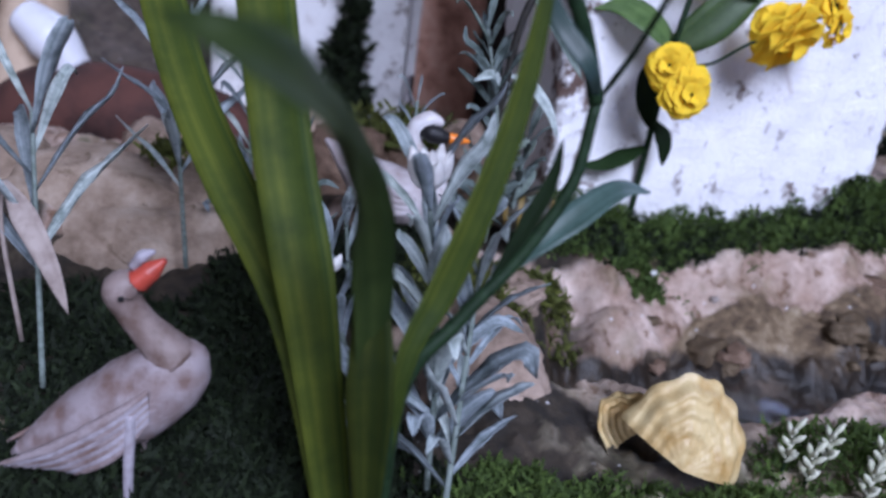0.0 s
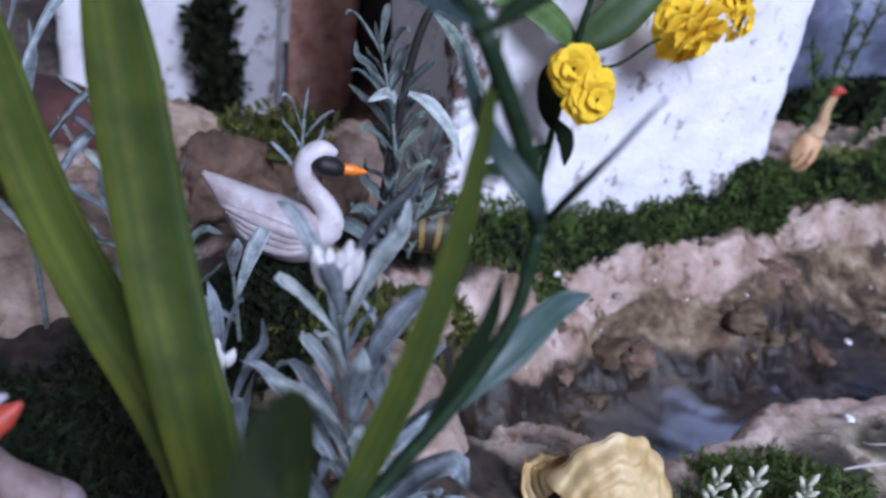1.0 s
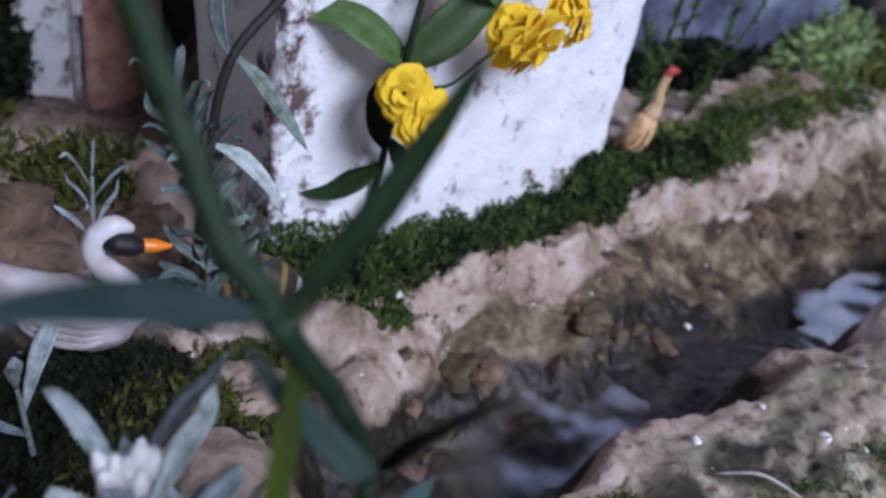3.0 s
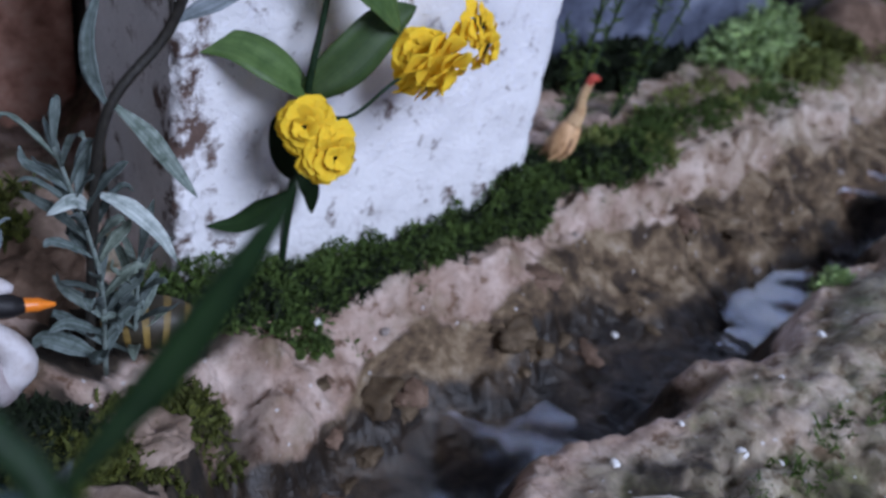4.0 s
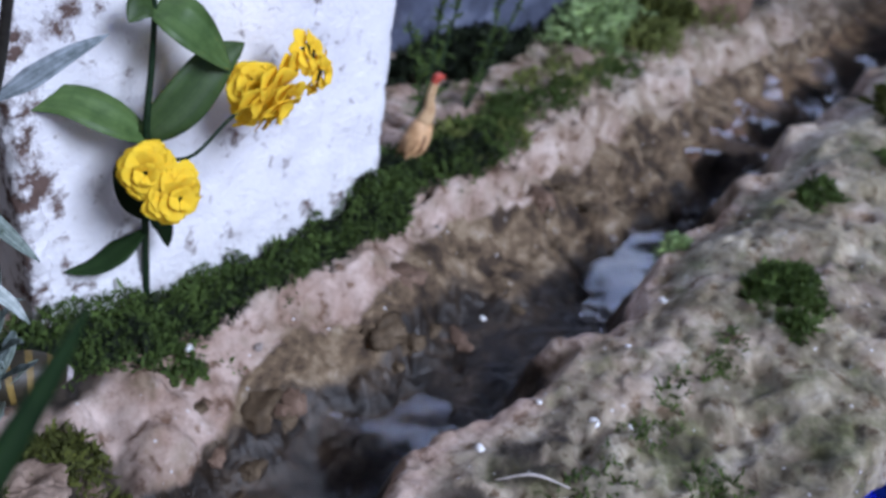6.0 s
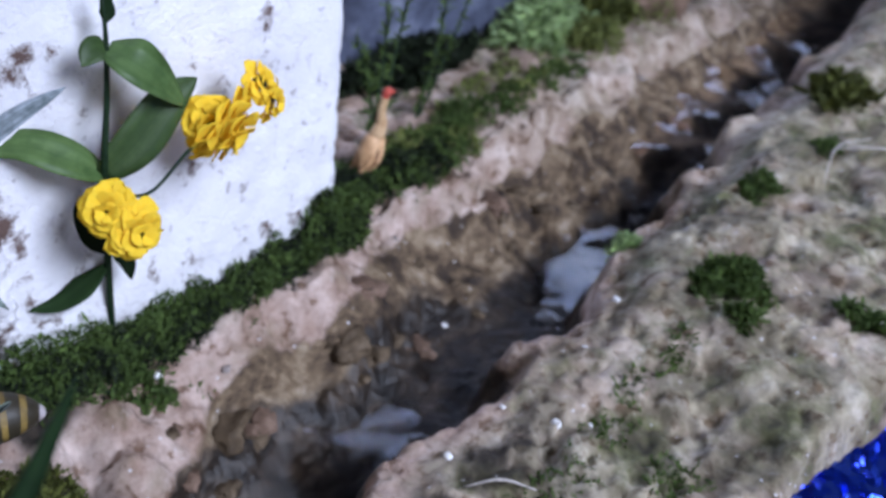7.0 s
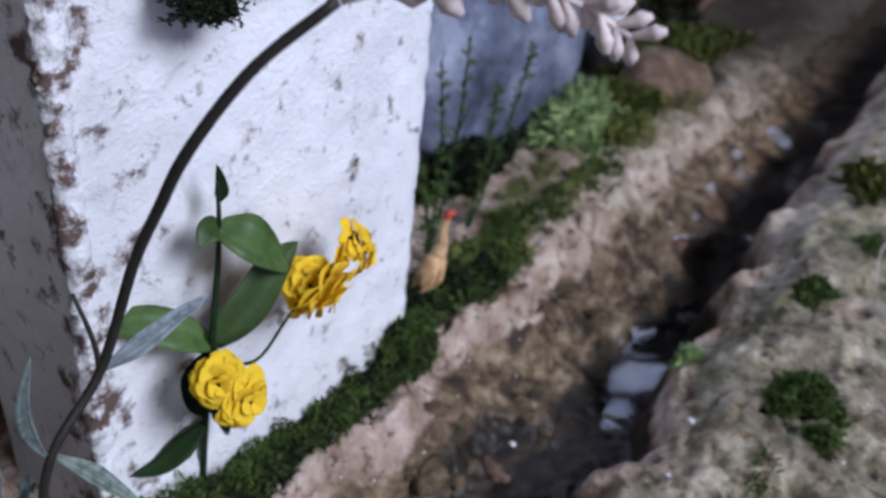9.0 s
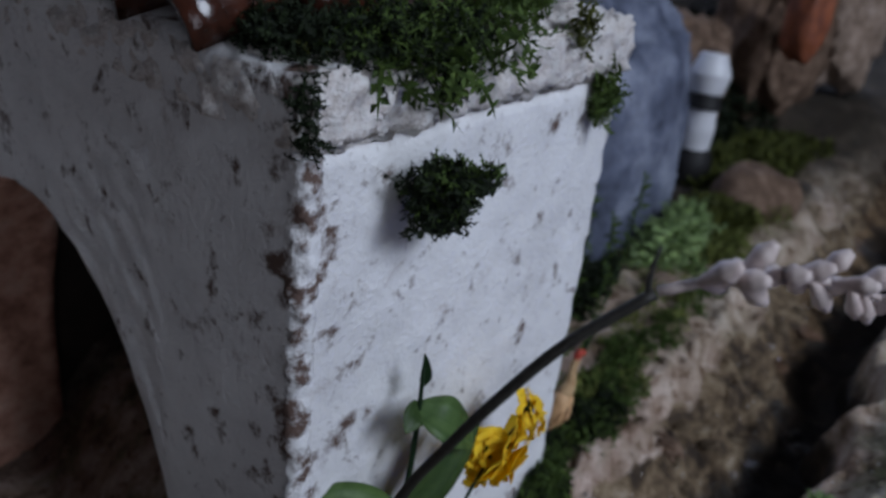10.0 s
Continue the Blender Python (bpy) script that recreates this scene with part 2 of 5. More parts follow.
BACKCLOTH = grainy("dark_backcloth", (0.012, 0.011, 0.012), (0.024, 0.022, 0.022), (0.05, 0.042, 0.034), scale=14, rough=0.9)


def voronoi_node(nodes, links, scale, feature="F1"):
    tc = nodes.new("ShaderNodeTexCoord")
    v = nodes.new("ShaderNodeTexVoronoi")
    v.feature = feature
    v.inputs["Scale"].default_value = scale
    links.new(tc.outputs["Object"], v.inputs["Vector"])
    return v


def ground_material():
    """Pink sand plaster on the far bank, olive sand on the near one, brown lumps and dark wet mud in the stream, moss
    stain in blots, and blots of dark peaty soil that hold cast shade too.
    """
    m, nodes, links, b = material("ground_earth")
    n1 = noise_node(nodes, links, 42, 6, 0.6)
    n2 = noise_node(nodes, links, 300, 4, 0.6)
    n4 = noise_node(nodes, links, 130, 5, 0.62)
    at = nodes.new("ShaderNodeAttribute")
    at.attribute_name = "soil"
    sep = nodes.new("ShaderNodeSeparateColor")
    links.new(at.outputs["Color"], sep.inputs[0])
    damp = nodes.new("ShaderNodeAttribute")
    damp.attribute_name = "damp"
    pink = ramp(nodes, links, n1.outputs[0], [(0.32, (0.13, 0.077, 0.047)), (0.42, (0.295, 0.2, 0.153)), (0.54, (0.435, 0.325, 0.272)), (0.7, (0.58, 0.47, 0.415))]).outputs[0]
    olive = ramp(nodes, links, n1.outputs[0], [(0.3, (0.095, 0.075, 0.04)), (0.4, (0.19, 0.157, 0.098)), (0.52, (0.32, 0.275, 0.19)), (0.66, (0.5, 0.44, 0.345))]).outputs[0]
    n6 = noise_node(nodes, links, 24, 6, 0.7)
    patch = ramp(nodes, links, n6.outputs[0], [(0.38, (0.45, 0.45, 0.45)), (0.52, (1, 1, 1))]).outputs[0]
    pm = nodes.new("ShaderNodeMath")
    pm.operation = "MULTIPLY"
    links.new(at.outputs["Alpha"], pm.inputs[0])
    links.new(patch, pm.inputs[1])
    dry = mix(nodes, links, pm.outputs[0], pink, olive)
    grit = ramp(nodes, links, n2.outputs[0], [(0.35, (0.84, 0.82, 0.8)), (0.5, (1, 1, 1)), (0.66, (1.08, 1.08, 1.08))]).outputs[0]
    dry = mix(nodes, links, 1.0, dry, grit, "MULTIPLY")
    pores = ramp(nodes, links, n4.outputs[0], [(0.36, (0.45, 0.36, 0.28)), (0.46, (1, 1, 1)), (0.62, (1.06, 1.06, 1.06))]).outputs[0]
    dry = mix(nodes, links, 1.0, dry, pores, "MULTIPLY")
    # pale lime blooms on both banks
    n7 = noise_node(nodes, links, 95, 5, 0.65)
    lime = ramp(nodes, links, n7.outputs[0], [(0.62, (0, 0, 0)), (0.78, (0.6, 0.6, 0.6))]).outputs[0]
    dry = mix(nodes, links, lime, dry, (0.66, 0.61, 0.58))
    nm = noise_node(nodes, links, 34, 6, 0.65)
    green = ramp(nodes, links, nm.outputs[0], [(0.5, (0, 0, 0)), (0.64, (1, 1, 1))]).outputs[0]
    mosscol = ramp(nodes, links, n4.outputs[0], [(0.35, (0.05, 0.045, 0.02)), (0.55, (0.11, 0.115, 0.04)), (0.75, (0.24, 0.23, 0.13))]).outputs[0]
    gm = nodes.new("ShaderNodeMath")
    gm.operation = "MULTIPLY"
    links.new(green, gm.inputs[0])
    links.new(sep.outputs[1], gm.inputs[1])
    dry = mix(nodes, links, gm.outputs[0], dry, mosscol)
    # the lower bank: brown and ochre lumps with grey ones among them
    n3 = noise_node(nodes, links, 62, 6, 0.66, distort=0.25)
    mud = ramp(nodes, links, n3.outputs[0], [(0.33, (0.016, 0.009, 0.005)), (0.43, (0.058, 0.036, 0.019)), (0.53, (0.15, 0.102, 0.058)), (0.62, (0.26, 0.195, 0.125)), (0.75, (0.42, 0.355, 0.29))]).outputs[0]
    wetmud = ramp(nodes, links, n3.outputs[0], [(0.36, (0.006, 0.004, 0.003)), (0.5, (0.02, 0.013, 0.008)), (0.62, (0.06, 0.042, 0.028)), (0.76, (0.17, 0.13, 0.105))]).outputs[0]
    dampf = nodes.new("ShaderNodeMath")
    dampf.operation = "MULTIPLY_ADD"
    dampf.use_clamp = True
    dampf.inputs[1].default_value = 1.0
    shift = nodes.new("ShaderNodeMath")
    shift.operation = "MULTIPLY_ADD"
    shift.inputs[1].default_value, shift.inputs[2].default_value = 1.2, -0.6
    links.new(n6.outputs[0], shift.inputs[0])
    links.new(damp.outputs["Fac"], dampf.inputs[0])
    links.new(shift.outputs[0], dampf.inputs[2])
    wetness = ramp(nodes, links, dampf.outputs[0], [(0.3, (0, 0, 0)), (0.62, (1, 1, 1))]).outputs[0]
    mud = mix(nodes, links, wetness, mud, wetmud)
    mud = mix(nodes, links, 1.0, mud, grit, "MULTIPLY")
    edge = nodes.new("ShaderNodeMath")
    edge.operation = "ADD"
    links.new(sep.outputs[0], edge.inputs[0])
    sub = nodes.new("ShaderNodeMath")
    sub.operation = "MULTIPLY_ADD"
    sub.inputs[1].default_value, sub.inputs[2].default_value = 1.1, -0.55
    links.new(n3.outputs[0], sub.inputs[0])
    links.new(sub.outputs[0], edge.inputs[1])
    inside = ramp(nodes, links, edge.outputs[0], [(0.3, (0, 0, 0)), (0.6, (1, 1, 1))]).outputs[0]
    col = mix(nodes, links, inside, dry, mud)
    # Near-black peaty soil; shade cast by the plants is put in with it.
    col = mix(nodes, links, sep.outputs[2], col, ramp(nodes, links, n4.outputs[0], [(0.35, (0.01, 0.007, 0.004)), (0.6, (0.036, 0.025, 0.015)), (0.78, (0.1, 0.078, 0.052))]).outputs[0])
    v = voronoi_node(nodes, links, 300)
    sand = ramp(nodes, links, v.outputs["Distance"], [(0.14, (0.8, 0.8, 0.8)), (0.26, (0, 0, 0))]).outputs[0]
    pick = ramp(nodes, links, v.outputs["Color"], [(0.8, (0, 0, 0)), (0.86, (1, 1, 1))]).outputs[0]
    dryness = ramp(nodes, links, wetness, [(0.0, (1, 1, 1)), (0.6, (0, 0, 0))]).outputs[0]
    grains = mix(nodes, links, 1.0, mix(nodes, links, 1.0, sand, pick, "MULTIPLY"), dryness, "MULTIPLY")
    col = mix(nodes, links, grains, col, (0.62, 0.6, 0.6))
    links.new(col, b.inputs["Base Color"])
    inwet = mix(nodes, links, 1.0, inside, wetness, "MULTIPLY")
    r = ramp(nodes, links, inwet, [(0.0, (0.85, 0.85, 0.85)), (1.0, (0.5, 0.5, 0.5))]).outputs[0]
    links.new(r, b.inputs["Roughness"])
    h = mix(nodes, links, 0.35, mix(nodes, links, 0.5, n1.outputs[0], n4.outputs[0]), n2.outputs[0])
    bump(nodes, links, b, h, 1.0, 0.003)
    return m


def water_material():
    m, nodes, links, b = material("stream_water")
    b.inputs["Base Color"].default_value = (0.6, 0.52, 0.45, 1)
    b.inputs["Roughness"].default_value = 0.16
    b.inputs["IOR"].default_value = 1.5
    b.inputs["Transmission Weight"].default_value = 1.0
    n = noise_node(nodes, links, 130, 4, 0.55)
    bump(nodes, links, b, n.outputs[0], 0.12, 0.0008)
    return m


def sequin_material():
    m, nodes, links, b = material("blue_sequin")
    tc = nodes.new("ShaderNodeTexCoord")
    v = nodes.new("ShaderNodeTexVoronoi")
    v.inputs["Scale"].default_value = 260
    links.new(tc.outputs["Object"], v.inputs["Vector"])
    c = ramp(nodes, links, v.outputs["Color"], [(0.1, (0.006, 0.012, 0.16)), (0.6, (0.015, 0.05, 0.5)), (1.0, (0.1, 0.2, 0.9))]).outputs[0]
    links.new(c, b.inputs["Base Color"])
    b.inputs["Metallic"].default_value, b.inputs["Roughness"].default_value = 0.85, 0.16
    tilt = nodes.new("ShaderNodeVectorMath")
    tilt.operation = "MULTIPLY_ADD"
    tilt.inputs[1].default_value, tilt.inputs[2].default_value = (1.3, 1.3, 1.3), (-0.65, -0.65, -0.65)
    links.new(v.outputs["Color"], tilt.inputs[0])
    lean = nodes.new("ShaderNodeVectorMath")
    links.new(nodes.new("ShaderNodeNewGeometry").outputs["Normal"], lean.inputs[0])
    links.new(tilt.outputs[0], lean.inputs[1])
    even = nodes.new("ShaderNodeVectorMath")
    even.operation = "NORMALIZE"
    links.new(lean.outputs[0], even.inputs[0])
    links.new(even.outputs[0], b.inputs["Normal"])
    return m


GROUND = ground_material()
WATER = water_material()
SEQUIN = sequin_material()

# ---- builders ----
def mesh_object(name, verts, faces, mats, parent=None, uvs=None, slots=None, smooth=True):
    me = bpy.data.meshes.new(name)
    me.from_pydata([tuple(v) for v in verts], [], faces)
    for m in mats if isinstance(mats, (list, tuple)) else [mats]:
        me.materials.append(m)
    if smooth:
        me.polygons.foreach_set("use_smooth", [True] * len(me.polygons))
    if slots is not None:
        me.polygons.foreach_set("material_index", slots)
    if uvs is not None:
        lay = me.uv_layers.new(name="UVMap")
        idx = np.zeros(len(me.loops), dtype=np.int32)
        me.loops.foreach_get("vertex_index", idx)
        lay.data.foreach_set("uv", np.asarray(uvs, dtype=np.float32)[idx].ravel())
    me.update()
    ob = new(name, me)
    ob.parent = parent
    return ob


def part(name, bm, mat, parent, label=""):
    me = bpy.data.meshes.new(name)
    bm.to_mesh(me)
    bm.free()
    for m in mat if isinstance(mat, (list, tuple)) else [mat]:
        me.materials.append(m)
    me.polygons.foreach_set("use_smooth", [True] * len(me.polygons))
    ob = new(name, me)
    ob.parent = parent
    return tagged(ob, label)


def anchor(name, place, label, category, group=""):
    e = new(name)
    e.empty_display_size = 0.01
    e.location = place
    return tagged(e, label, category, group)


def lattice(x, y, seed):
    tab = np.random.RandomState(seed).rand(256, 256)
    xi, yi = np.floor(x).astype(int), np.floor(y).astype(int)
    fx, fy = x - xi, y - yi
    fx, fy = fx * fx * (3 - 2 * fx), fy * fy * (3 - 2 * fy)
    a, b = tab[xi & 255, yi & 255], tab[(xi + 1) & 255, yi & 255]
    c, d = tab[xi & 255, (yi + 1) & 255], tab[(xi + 1) & 255, (yi + 1) & 255]
    return (a * (1 - fx) + b * fx) * (1 - fy) + (c * (1 - fx) + d * fx) * fy - 0.5


def fbm(x, y, size, seed, octaves=4, gain=0.5):
    out, amp = 0.0, 1.0
    for k in range(octaves):
        c, s = math.cos(0.55 + 0.9 * k) / size * 2 ** k, math.sin(0.55 + 0.9 * k) / size * 2 ** k
        out = out + amp * lattice(c * x - s * y + 17.3 * k, s * x + c * y + 9.1 * k, seed + k)
        amp *= gain
    return out


def ss(a, b, v):
    t = np.clip((v - a) / (b - a), 0, 1)
    return t * t * (3 - 2 * t)


def far_edge(x):
    return 0.326 + 0.36 * (x - 0.108) + 0.004 * np.sin(x * 60) + 0.003 * np.sin(x * 131 + 1)


def near_edge(x):
    return np.maximum(0.217, 0.241 + 0.36 * (x - 0.195)) + 0.003 * np.sin(x * 75 + 2) + 0.003 * np.sin(x * 40)


def channel(x, y):
    """How far inside the stream's cut a point lies (metres, positive inside), by its three banks."""
    wob = 0.02 * fbm(x, y, 0.03, 5, 4, 0.42)
    return (far_edge(x) - y + wob) / 0.72, (y - near_edge(x) + wob) / 0.9, x - 0.046 - 0.2 * (y - 0.24) + wob


def height(x, y, fine=True):
    x, y = np.asarray(x, float), np.asarray(y, float)
    top = 0.05 + 0.012 * ss(0.2, 0.4, x) + 0.0 * y
    near = ss(0.0, 0.03, near_edge(x) - y) * ss(0.1, 0.2, x)
    top = top + near * (0.004 + 0.012 * ss(0.22, 0.34, x))
    back = ss(0.0, 0.03, y - far_edge(x))
    top = top + 0.008 * back
    left = ss(0.06, 0.0, x)
    top = top + left * (0.006 * ss(0.1, 0.2, y) + 0.02 * np.exp(-((x + 0.004) / 0.05) ** 2 - ((y - 0.275) / 0.035) ** 2) + 0.014 * np.exp(-((x + 0.115) / 0.06) ** 2 - ((y - 0.3) / 0.04) ** 2))
    top = top + 0.01 * np.exp(-((x - 0.036) / 0.016) ** 2 - ((y - 0.222) / 0.035) ** 2)
    top = top - 0.055 * ss(0.36, 0.5, y) * ss(0.07, 0.01, x)
    # the ground climbs to the back of the table
    top = top + 0.26 * ss(0.62, 1.15, y - 0.2 * (x - 0.2)) + 0.12 * ss(-0.2, -0.5, x)
    a, b, c = channel(x, y)
    far = 0.28 * ss(0.0, 0.014, a) + 0.72 * ss(0.008, 0.085 + 0.02 * ss(0.2, 0.4, x), a)
    depth = np.minimum(np.minimum(far, ss(0.0, 0.02, b)), ss(0.0, 0.02, c))
    # silt fills the bed but for a few hollows
    silt = ss(0.335, 0.305, x) * (1 - np.exp(-((x - 0.155) / 0.05) ** 4 - ((y - 0.24 - 0.3 * x) / 0.03) ** 4)) + 0.8 * ss(0.40, 0.42, x) * ss(0.47, 0.44, x)
    bed = 0.004 + 0.009 * silt + 0.01 * ss(0.35, 0.9, x)
    z = top + (bed - top) * depth
    # the landscape stops at the cloth
    z = z - (z + 0.02) * ss(0.0, 0.03, 0.150 + 0.17 * (x - 0.25) + 0.004 * np.sin(x * 50) - y) * ss(0.16, 0.24, x)
    slope = 4 * depth * (1 - depth)
    rough = 0.008 * fbm(x, y, 0.05, 11, 3) * (1 - 0.5 * depth) + 0.006 * fbm(x, y, 0.016, 21, 4, 0.55) * (0.4 + 0.3 * depth + 0.4 * slope)
    # knobbly plaster along the far bank and lumps on the slope below it
    lip = ss(-0.02, -0.004, a) * ss(0.1, 0.05, a) * ss(0.0, 0.02, c)
    rough = rough + lip * (0.009 * fbm(x, y, 0.026, 61, 2) + 0.005 * np.abs(fbm(x, y, 0.012, 65, 2)))
    rough = rough - near * 0.004 * ss(0.12, 0.3, fbm(x, y, 0.022, 91, 3))
    rough = rough - 0.0022 * ss(0.12, 0.34, fbm(x, y, 0.0075, 95, 3)) * (1 - 0.6 * depth)
    if fine:
        rough = rough + 0.0018 * fbm(x, y, 0.0045, 31, 2)
    return z + rough


def hz(x, y):
    return float(height(np.array([x]), np.array([y]))[0])


def smooth_path(pts, n):
    """Catmull-Rom through the points."""
    p = [Vector(q) for q in pts]
    p = [p[0] * 2 - p[1]] + p + [p[-1] * 2 - p[-2]]
    out = []
    segs = len(p) - 3
    for k in range(n + 1):
        f = k / n * segs
        i = min(int(f), segs - 1)
        t = f - i
        a, b, c, d = p[i:i + 4]
        out.append(0.5 * ((2 * b) + (c - a) * t + (2 * a - 5 * b + 4 * c - d) * t * t + (3 * b - a - 3 * c + d) * t ** 3))
    return out


def leaf(name, pts, width, mat, parent, shape="lance", face=(0, -0.7, 0.7), fold=0.25, n=16, twist=0.0, label="", wave=0.0):
    """A leaf with thickness along a curve. shape: lance, strap or broad. face: the way its upper side looks."""
    line = smooth_path(pts, n)
    verts, uvs, faces = [], [], []
    cross = 5
    for k, p in enumerate(line):
        t = k / n
        tan = (line[min(k + 1, n)] - line[max(k - 1, 0)]).normalized()
        nor = Vector(face) - tan * tan.dot(Vector(face))
        nor = Matrix.Rotation(twist * t, 3, tan) @ nor.normalized()
        side = tan.cross(nor).normalized()
        if shape == "strap":
            w = (0.55 + 0.45 * min(1, t * 4)) * (1 - max(0, (t - 0.72) / 0.28) ** 2.2)
        elif shape == "broad":
            w = math.sin(math.pi * min(1, 0.06 + 0.94 * t) ** 0.85) ** 0.75
        else:
            w = min(1, 0.2 + 2.2 * t) * (1 - t ** 2.6) ** 0.8
        w = max(w, 0.03) * width / 2
        for j in range(cross):
            u = j / (cross - 1) * 2 - 1
            lift = fold * w * (abs(u) ** 1.4) + wave * w * math.sin(t * 23 + u * 2) * abs(u)
            verts.append(p + side * (u * w) + nor * lift)
            uvs.append((j / (cross - 1), t))
    m = len(verts)
    thick = max(0.00025, width * 0.035)
    for k in range(n + 1):
        tan = (line[min(k + 1, n)] - line[max(k - 1, 0)]).normalized()
        nor = (Vector(face) - tan * tan.dot(Vector(face))).normalized()
        for j in range(cross):
            i = k * cross + j
            verts.append(verts[i] - nor * thick * (1 if 0 < j < cross - 1 else 0.2))
            uvs.append(uvs[i])
    for k in range(n):
        for j in range(cross - 1):
            i = k * cross + j
            faces.append((i, i + 1, i + cross + 1, i + cross))
            faces.append((m + i, m + i + cross, m + i + cross + 1, m + i + 1))
        for j in (0, cross - 1):
            i = k * cross + j
            faces.append((i, i + cross, m + i + cross, m + i) if j == 0 else (i, m + i, m + i + cross, i + cross))
    for k in (0, n):
        for j in range(cross - 1):
            i = k * cross + j
            faces.append((i, m + i, m + i + 1, i + 1) if k == 0 else (i, i + 1, m + i + 1, m + i))
    inv = Vector(parent.location) if parent and parent.type == "EMPTY" else Vector()
    return tagged(mesh_object(name, [v - inv for v in verts], faces, mat, parent, uvs), label)


def tube_data(pts, radii, sides=8, n=20, base=0, flat=1.0):
    line = smooth_path(pts, n)
    r = np.interp(np.linspace(0, 1, n + 1), np.linspace(0, 1, len(radii)), radii)
    verts, faces = [], []
    ref = Vector((0.13, -0.9, 0.4))
    for k, p in enumerate(line):
        tan = (line[min(k + 1, n)] - line[max(k - 1, 0)]).normalized()
        a = tan.cross(ref)
        a = (a if a.length > 0.05 else tan.cross(Vector((1, 0, 0)))).normalized()
        b = tan.cross(a)
        for j in range(sides):
            th = 2 * math.pi * j / sides
            verts.append(p + a * math.cos(th) * r[k] + b * math.sin(th) * r[k] * flat)
    for k in range(n):
        for j in range(sides):
            i, i2 = base + k * sides + j, base + k * sides + (j + 1) % sides
            faces.append((i, i2, i2 + sides, i + sides))
    faces.append(tuple(base + j for j in range(sides))[::-1])
    faces.append(tuple(base + n * sides + j for j in range(sides)))
    return verts, faces


def stem(name, pts, radii, mat, parent, sides=8, n=20, label=""):
    inv = Vector(parent.location) if parent and parent.type == "EMPTY" else Vector()
    v, f = tube_data([Vector(p) - inv for p in pts], radii, sides, n)
    return tagged(mesh_object(name, v, f, mat, parent), label)


def figurine(name, shells, mats, label, category):
    """One plain mesh out of swept shells: (points, radii, slot, flat)."""
    verts, faces, slots = [], [], []
    for pts, radii, slot, flat in shells:
        v, f = tube_data(pts, radii, 14, 22, len(verts), flat)
        verts += v
        faces += f
        slots += [slot] * len(f)
    return tagged(mesh_object(name, verts, faces, mats, None, None, slots), label, category)


def boulder(name, centre, size, seed, mat, label, category="rock", detail=3, rough=0.22, turn=0.0, group="", strata=0.0):
    bm = bmesh.new()
    bmesh.ops.create_icosphere(bm, subdivisions=detail, radius=1)
    off = Vector((seed * 7.3, seed * 3.1, seed * 1.7))
    for v in bm.verts:
        n1 = noise.fractal(v.co * 1.1 + off, 0.9, 2.1, 5)
        k = 1 + rough * n1 + 0.3 * rough * noise.fractal(v.co * 4.2 + off, 0.8, 2.1, 4)
        if strata:
            k += strata * math.sin(v.co.z * 14 + 3 * noise.noise(v.co * 1.5 + off))
        q = v.co * k
        q = Vector((math.copysign(abs(q.x) ** 0.8, q.x), math.copysign(abs(q.y) ** 0.8, q.y), math.copysign(abs(q.z) ** 0.85, q.z)))
        v.co = Matrix.Rotation(turn, 3, "Z") @ Vector((q.x * size[0], q.y * size[1], q.z * size[2]))
    ob = part(name, bm, mat, None)
    ob.location = centre
    return tagged(ob, label, category, group)


def fronds(name, roots, length, mat, label, seed, spread=0.8, wide=0.16, curl=0.5, kind="stuff", category="moss", parent=None, up=(0, 0, 1)):
    """Moss: a curling three-piece strand with rounded leaflets to both sides on each root, all in one mesh."""
    rng = np.random.RandomState(seed)
    roots = np.asarray(roots, float)
    n = len(roots)
    L = length * (0.45 + 0.9 * rng.rand(n))[:, None]
    unit = lambda q: q / (np.linalg.norm(q, axis=1)[:, None] + 1e-9)
    d = unit(rng.normal(size=(n, 3)) * spread + np.asarray(up, float))
    bend = rng.normal(size=(n, 3)) * curl
    s = unit(np.cross(d, rng.normal(size=(n, 3))))
    w = L * wide
    p1 = roots + d * L * 0.38
    d2 = unit(d + bend)
    p2 = p1 + d2 * L * 0.34
    d3 = unit(d2 + bend)
    p3 = p2 + d3 * L * 0.3
    f = unit(np.cross(s, d2))
    cols = [roots - s * w * 0.5, roots + s * w * 0.5, p1 - s * w, p1 + s * w, p2 - s * w * 0.8, p2 + s * w * 0.8, p3]
    for base, way, side, size in ((roots + d * L * 0.22, d, s, 0.2), (roots + d * L * 0.3, d, -s, 0.2), (p1 + d2 * L * 0.08, d2, s, 0.22), (p1 + d2 * L * 0.14, d2, -s, 0.22), (p2, d3, s, 0.17), (p2 + d3 * L * 0.06, d3, -s, 0.17)):
        tip = base + (side * 0.8 + way * 0.5 + f * 0.35) * L * size
        cols += [base, base + (side * 0.25 + way * 0.5) * L * size, tip, base + (side * 0.6 + way * 0.0) * L * size]
    k = len(cols)
    verts = np.stack(cols, 1).reshape(-1, 3)
    quads = [(0, 1, 3, 2), (2, 3, 5, 4)] + [(7 + 4 * q, 8 + 4 * q, 9 + 4 * q, 10 + 4 * q) for q in range(6)]
    base = np.arange(n)[:, None, None] * k
    faces = (base + np.array(quads)[None]).reshape(-1, 4).tolist() + (base[:, 0] + np.array([4, 5, 6])[None]).tolist()
    uv = np.tile(np.stack([np.linspace(0, 1, k) * 3 % 1, np.linspace(0, 1, k)], 1), (n, 1))
    ob = mesh_object(name, verts, faces, mat, parent, uv, smooth=False)
    return tagged(ob, label, category, kind=kind)


def foot_of_wall(x):
    """The line on which the front of the plaster house meets the ground."""
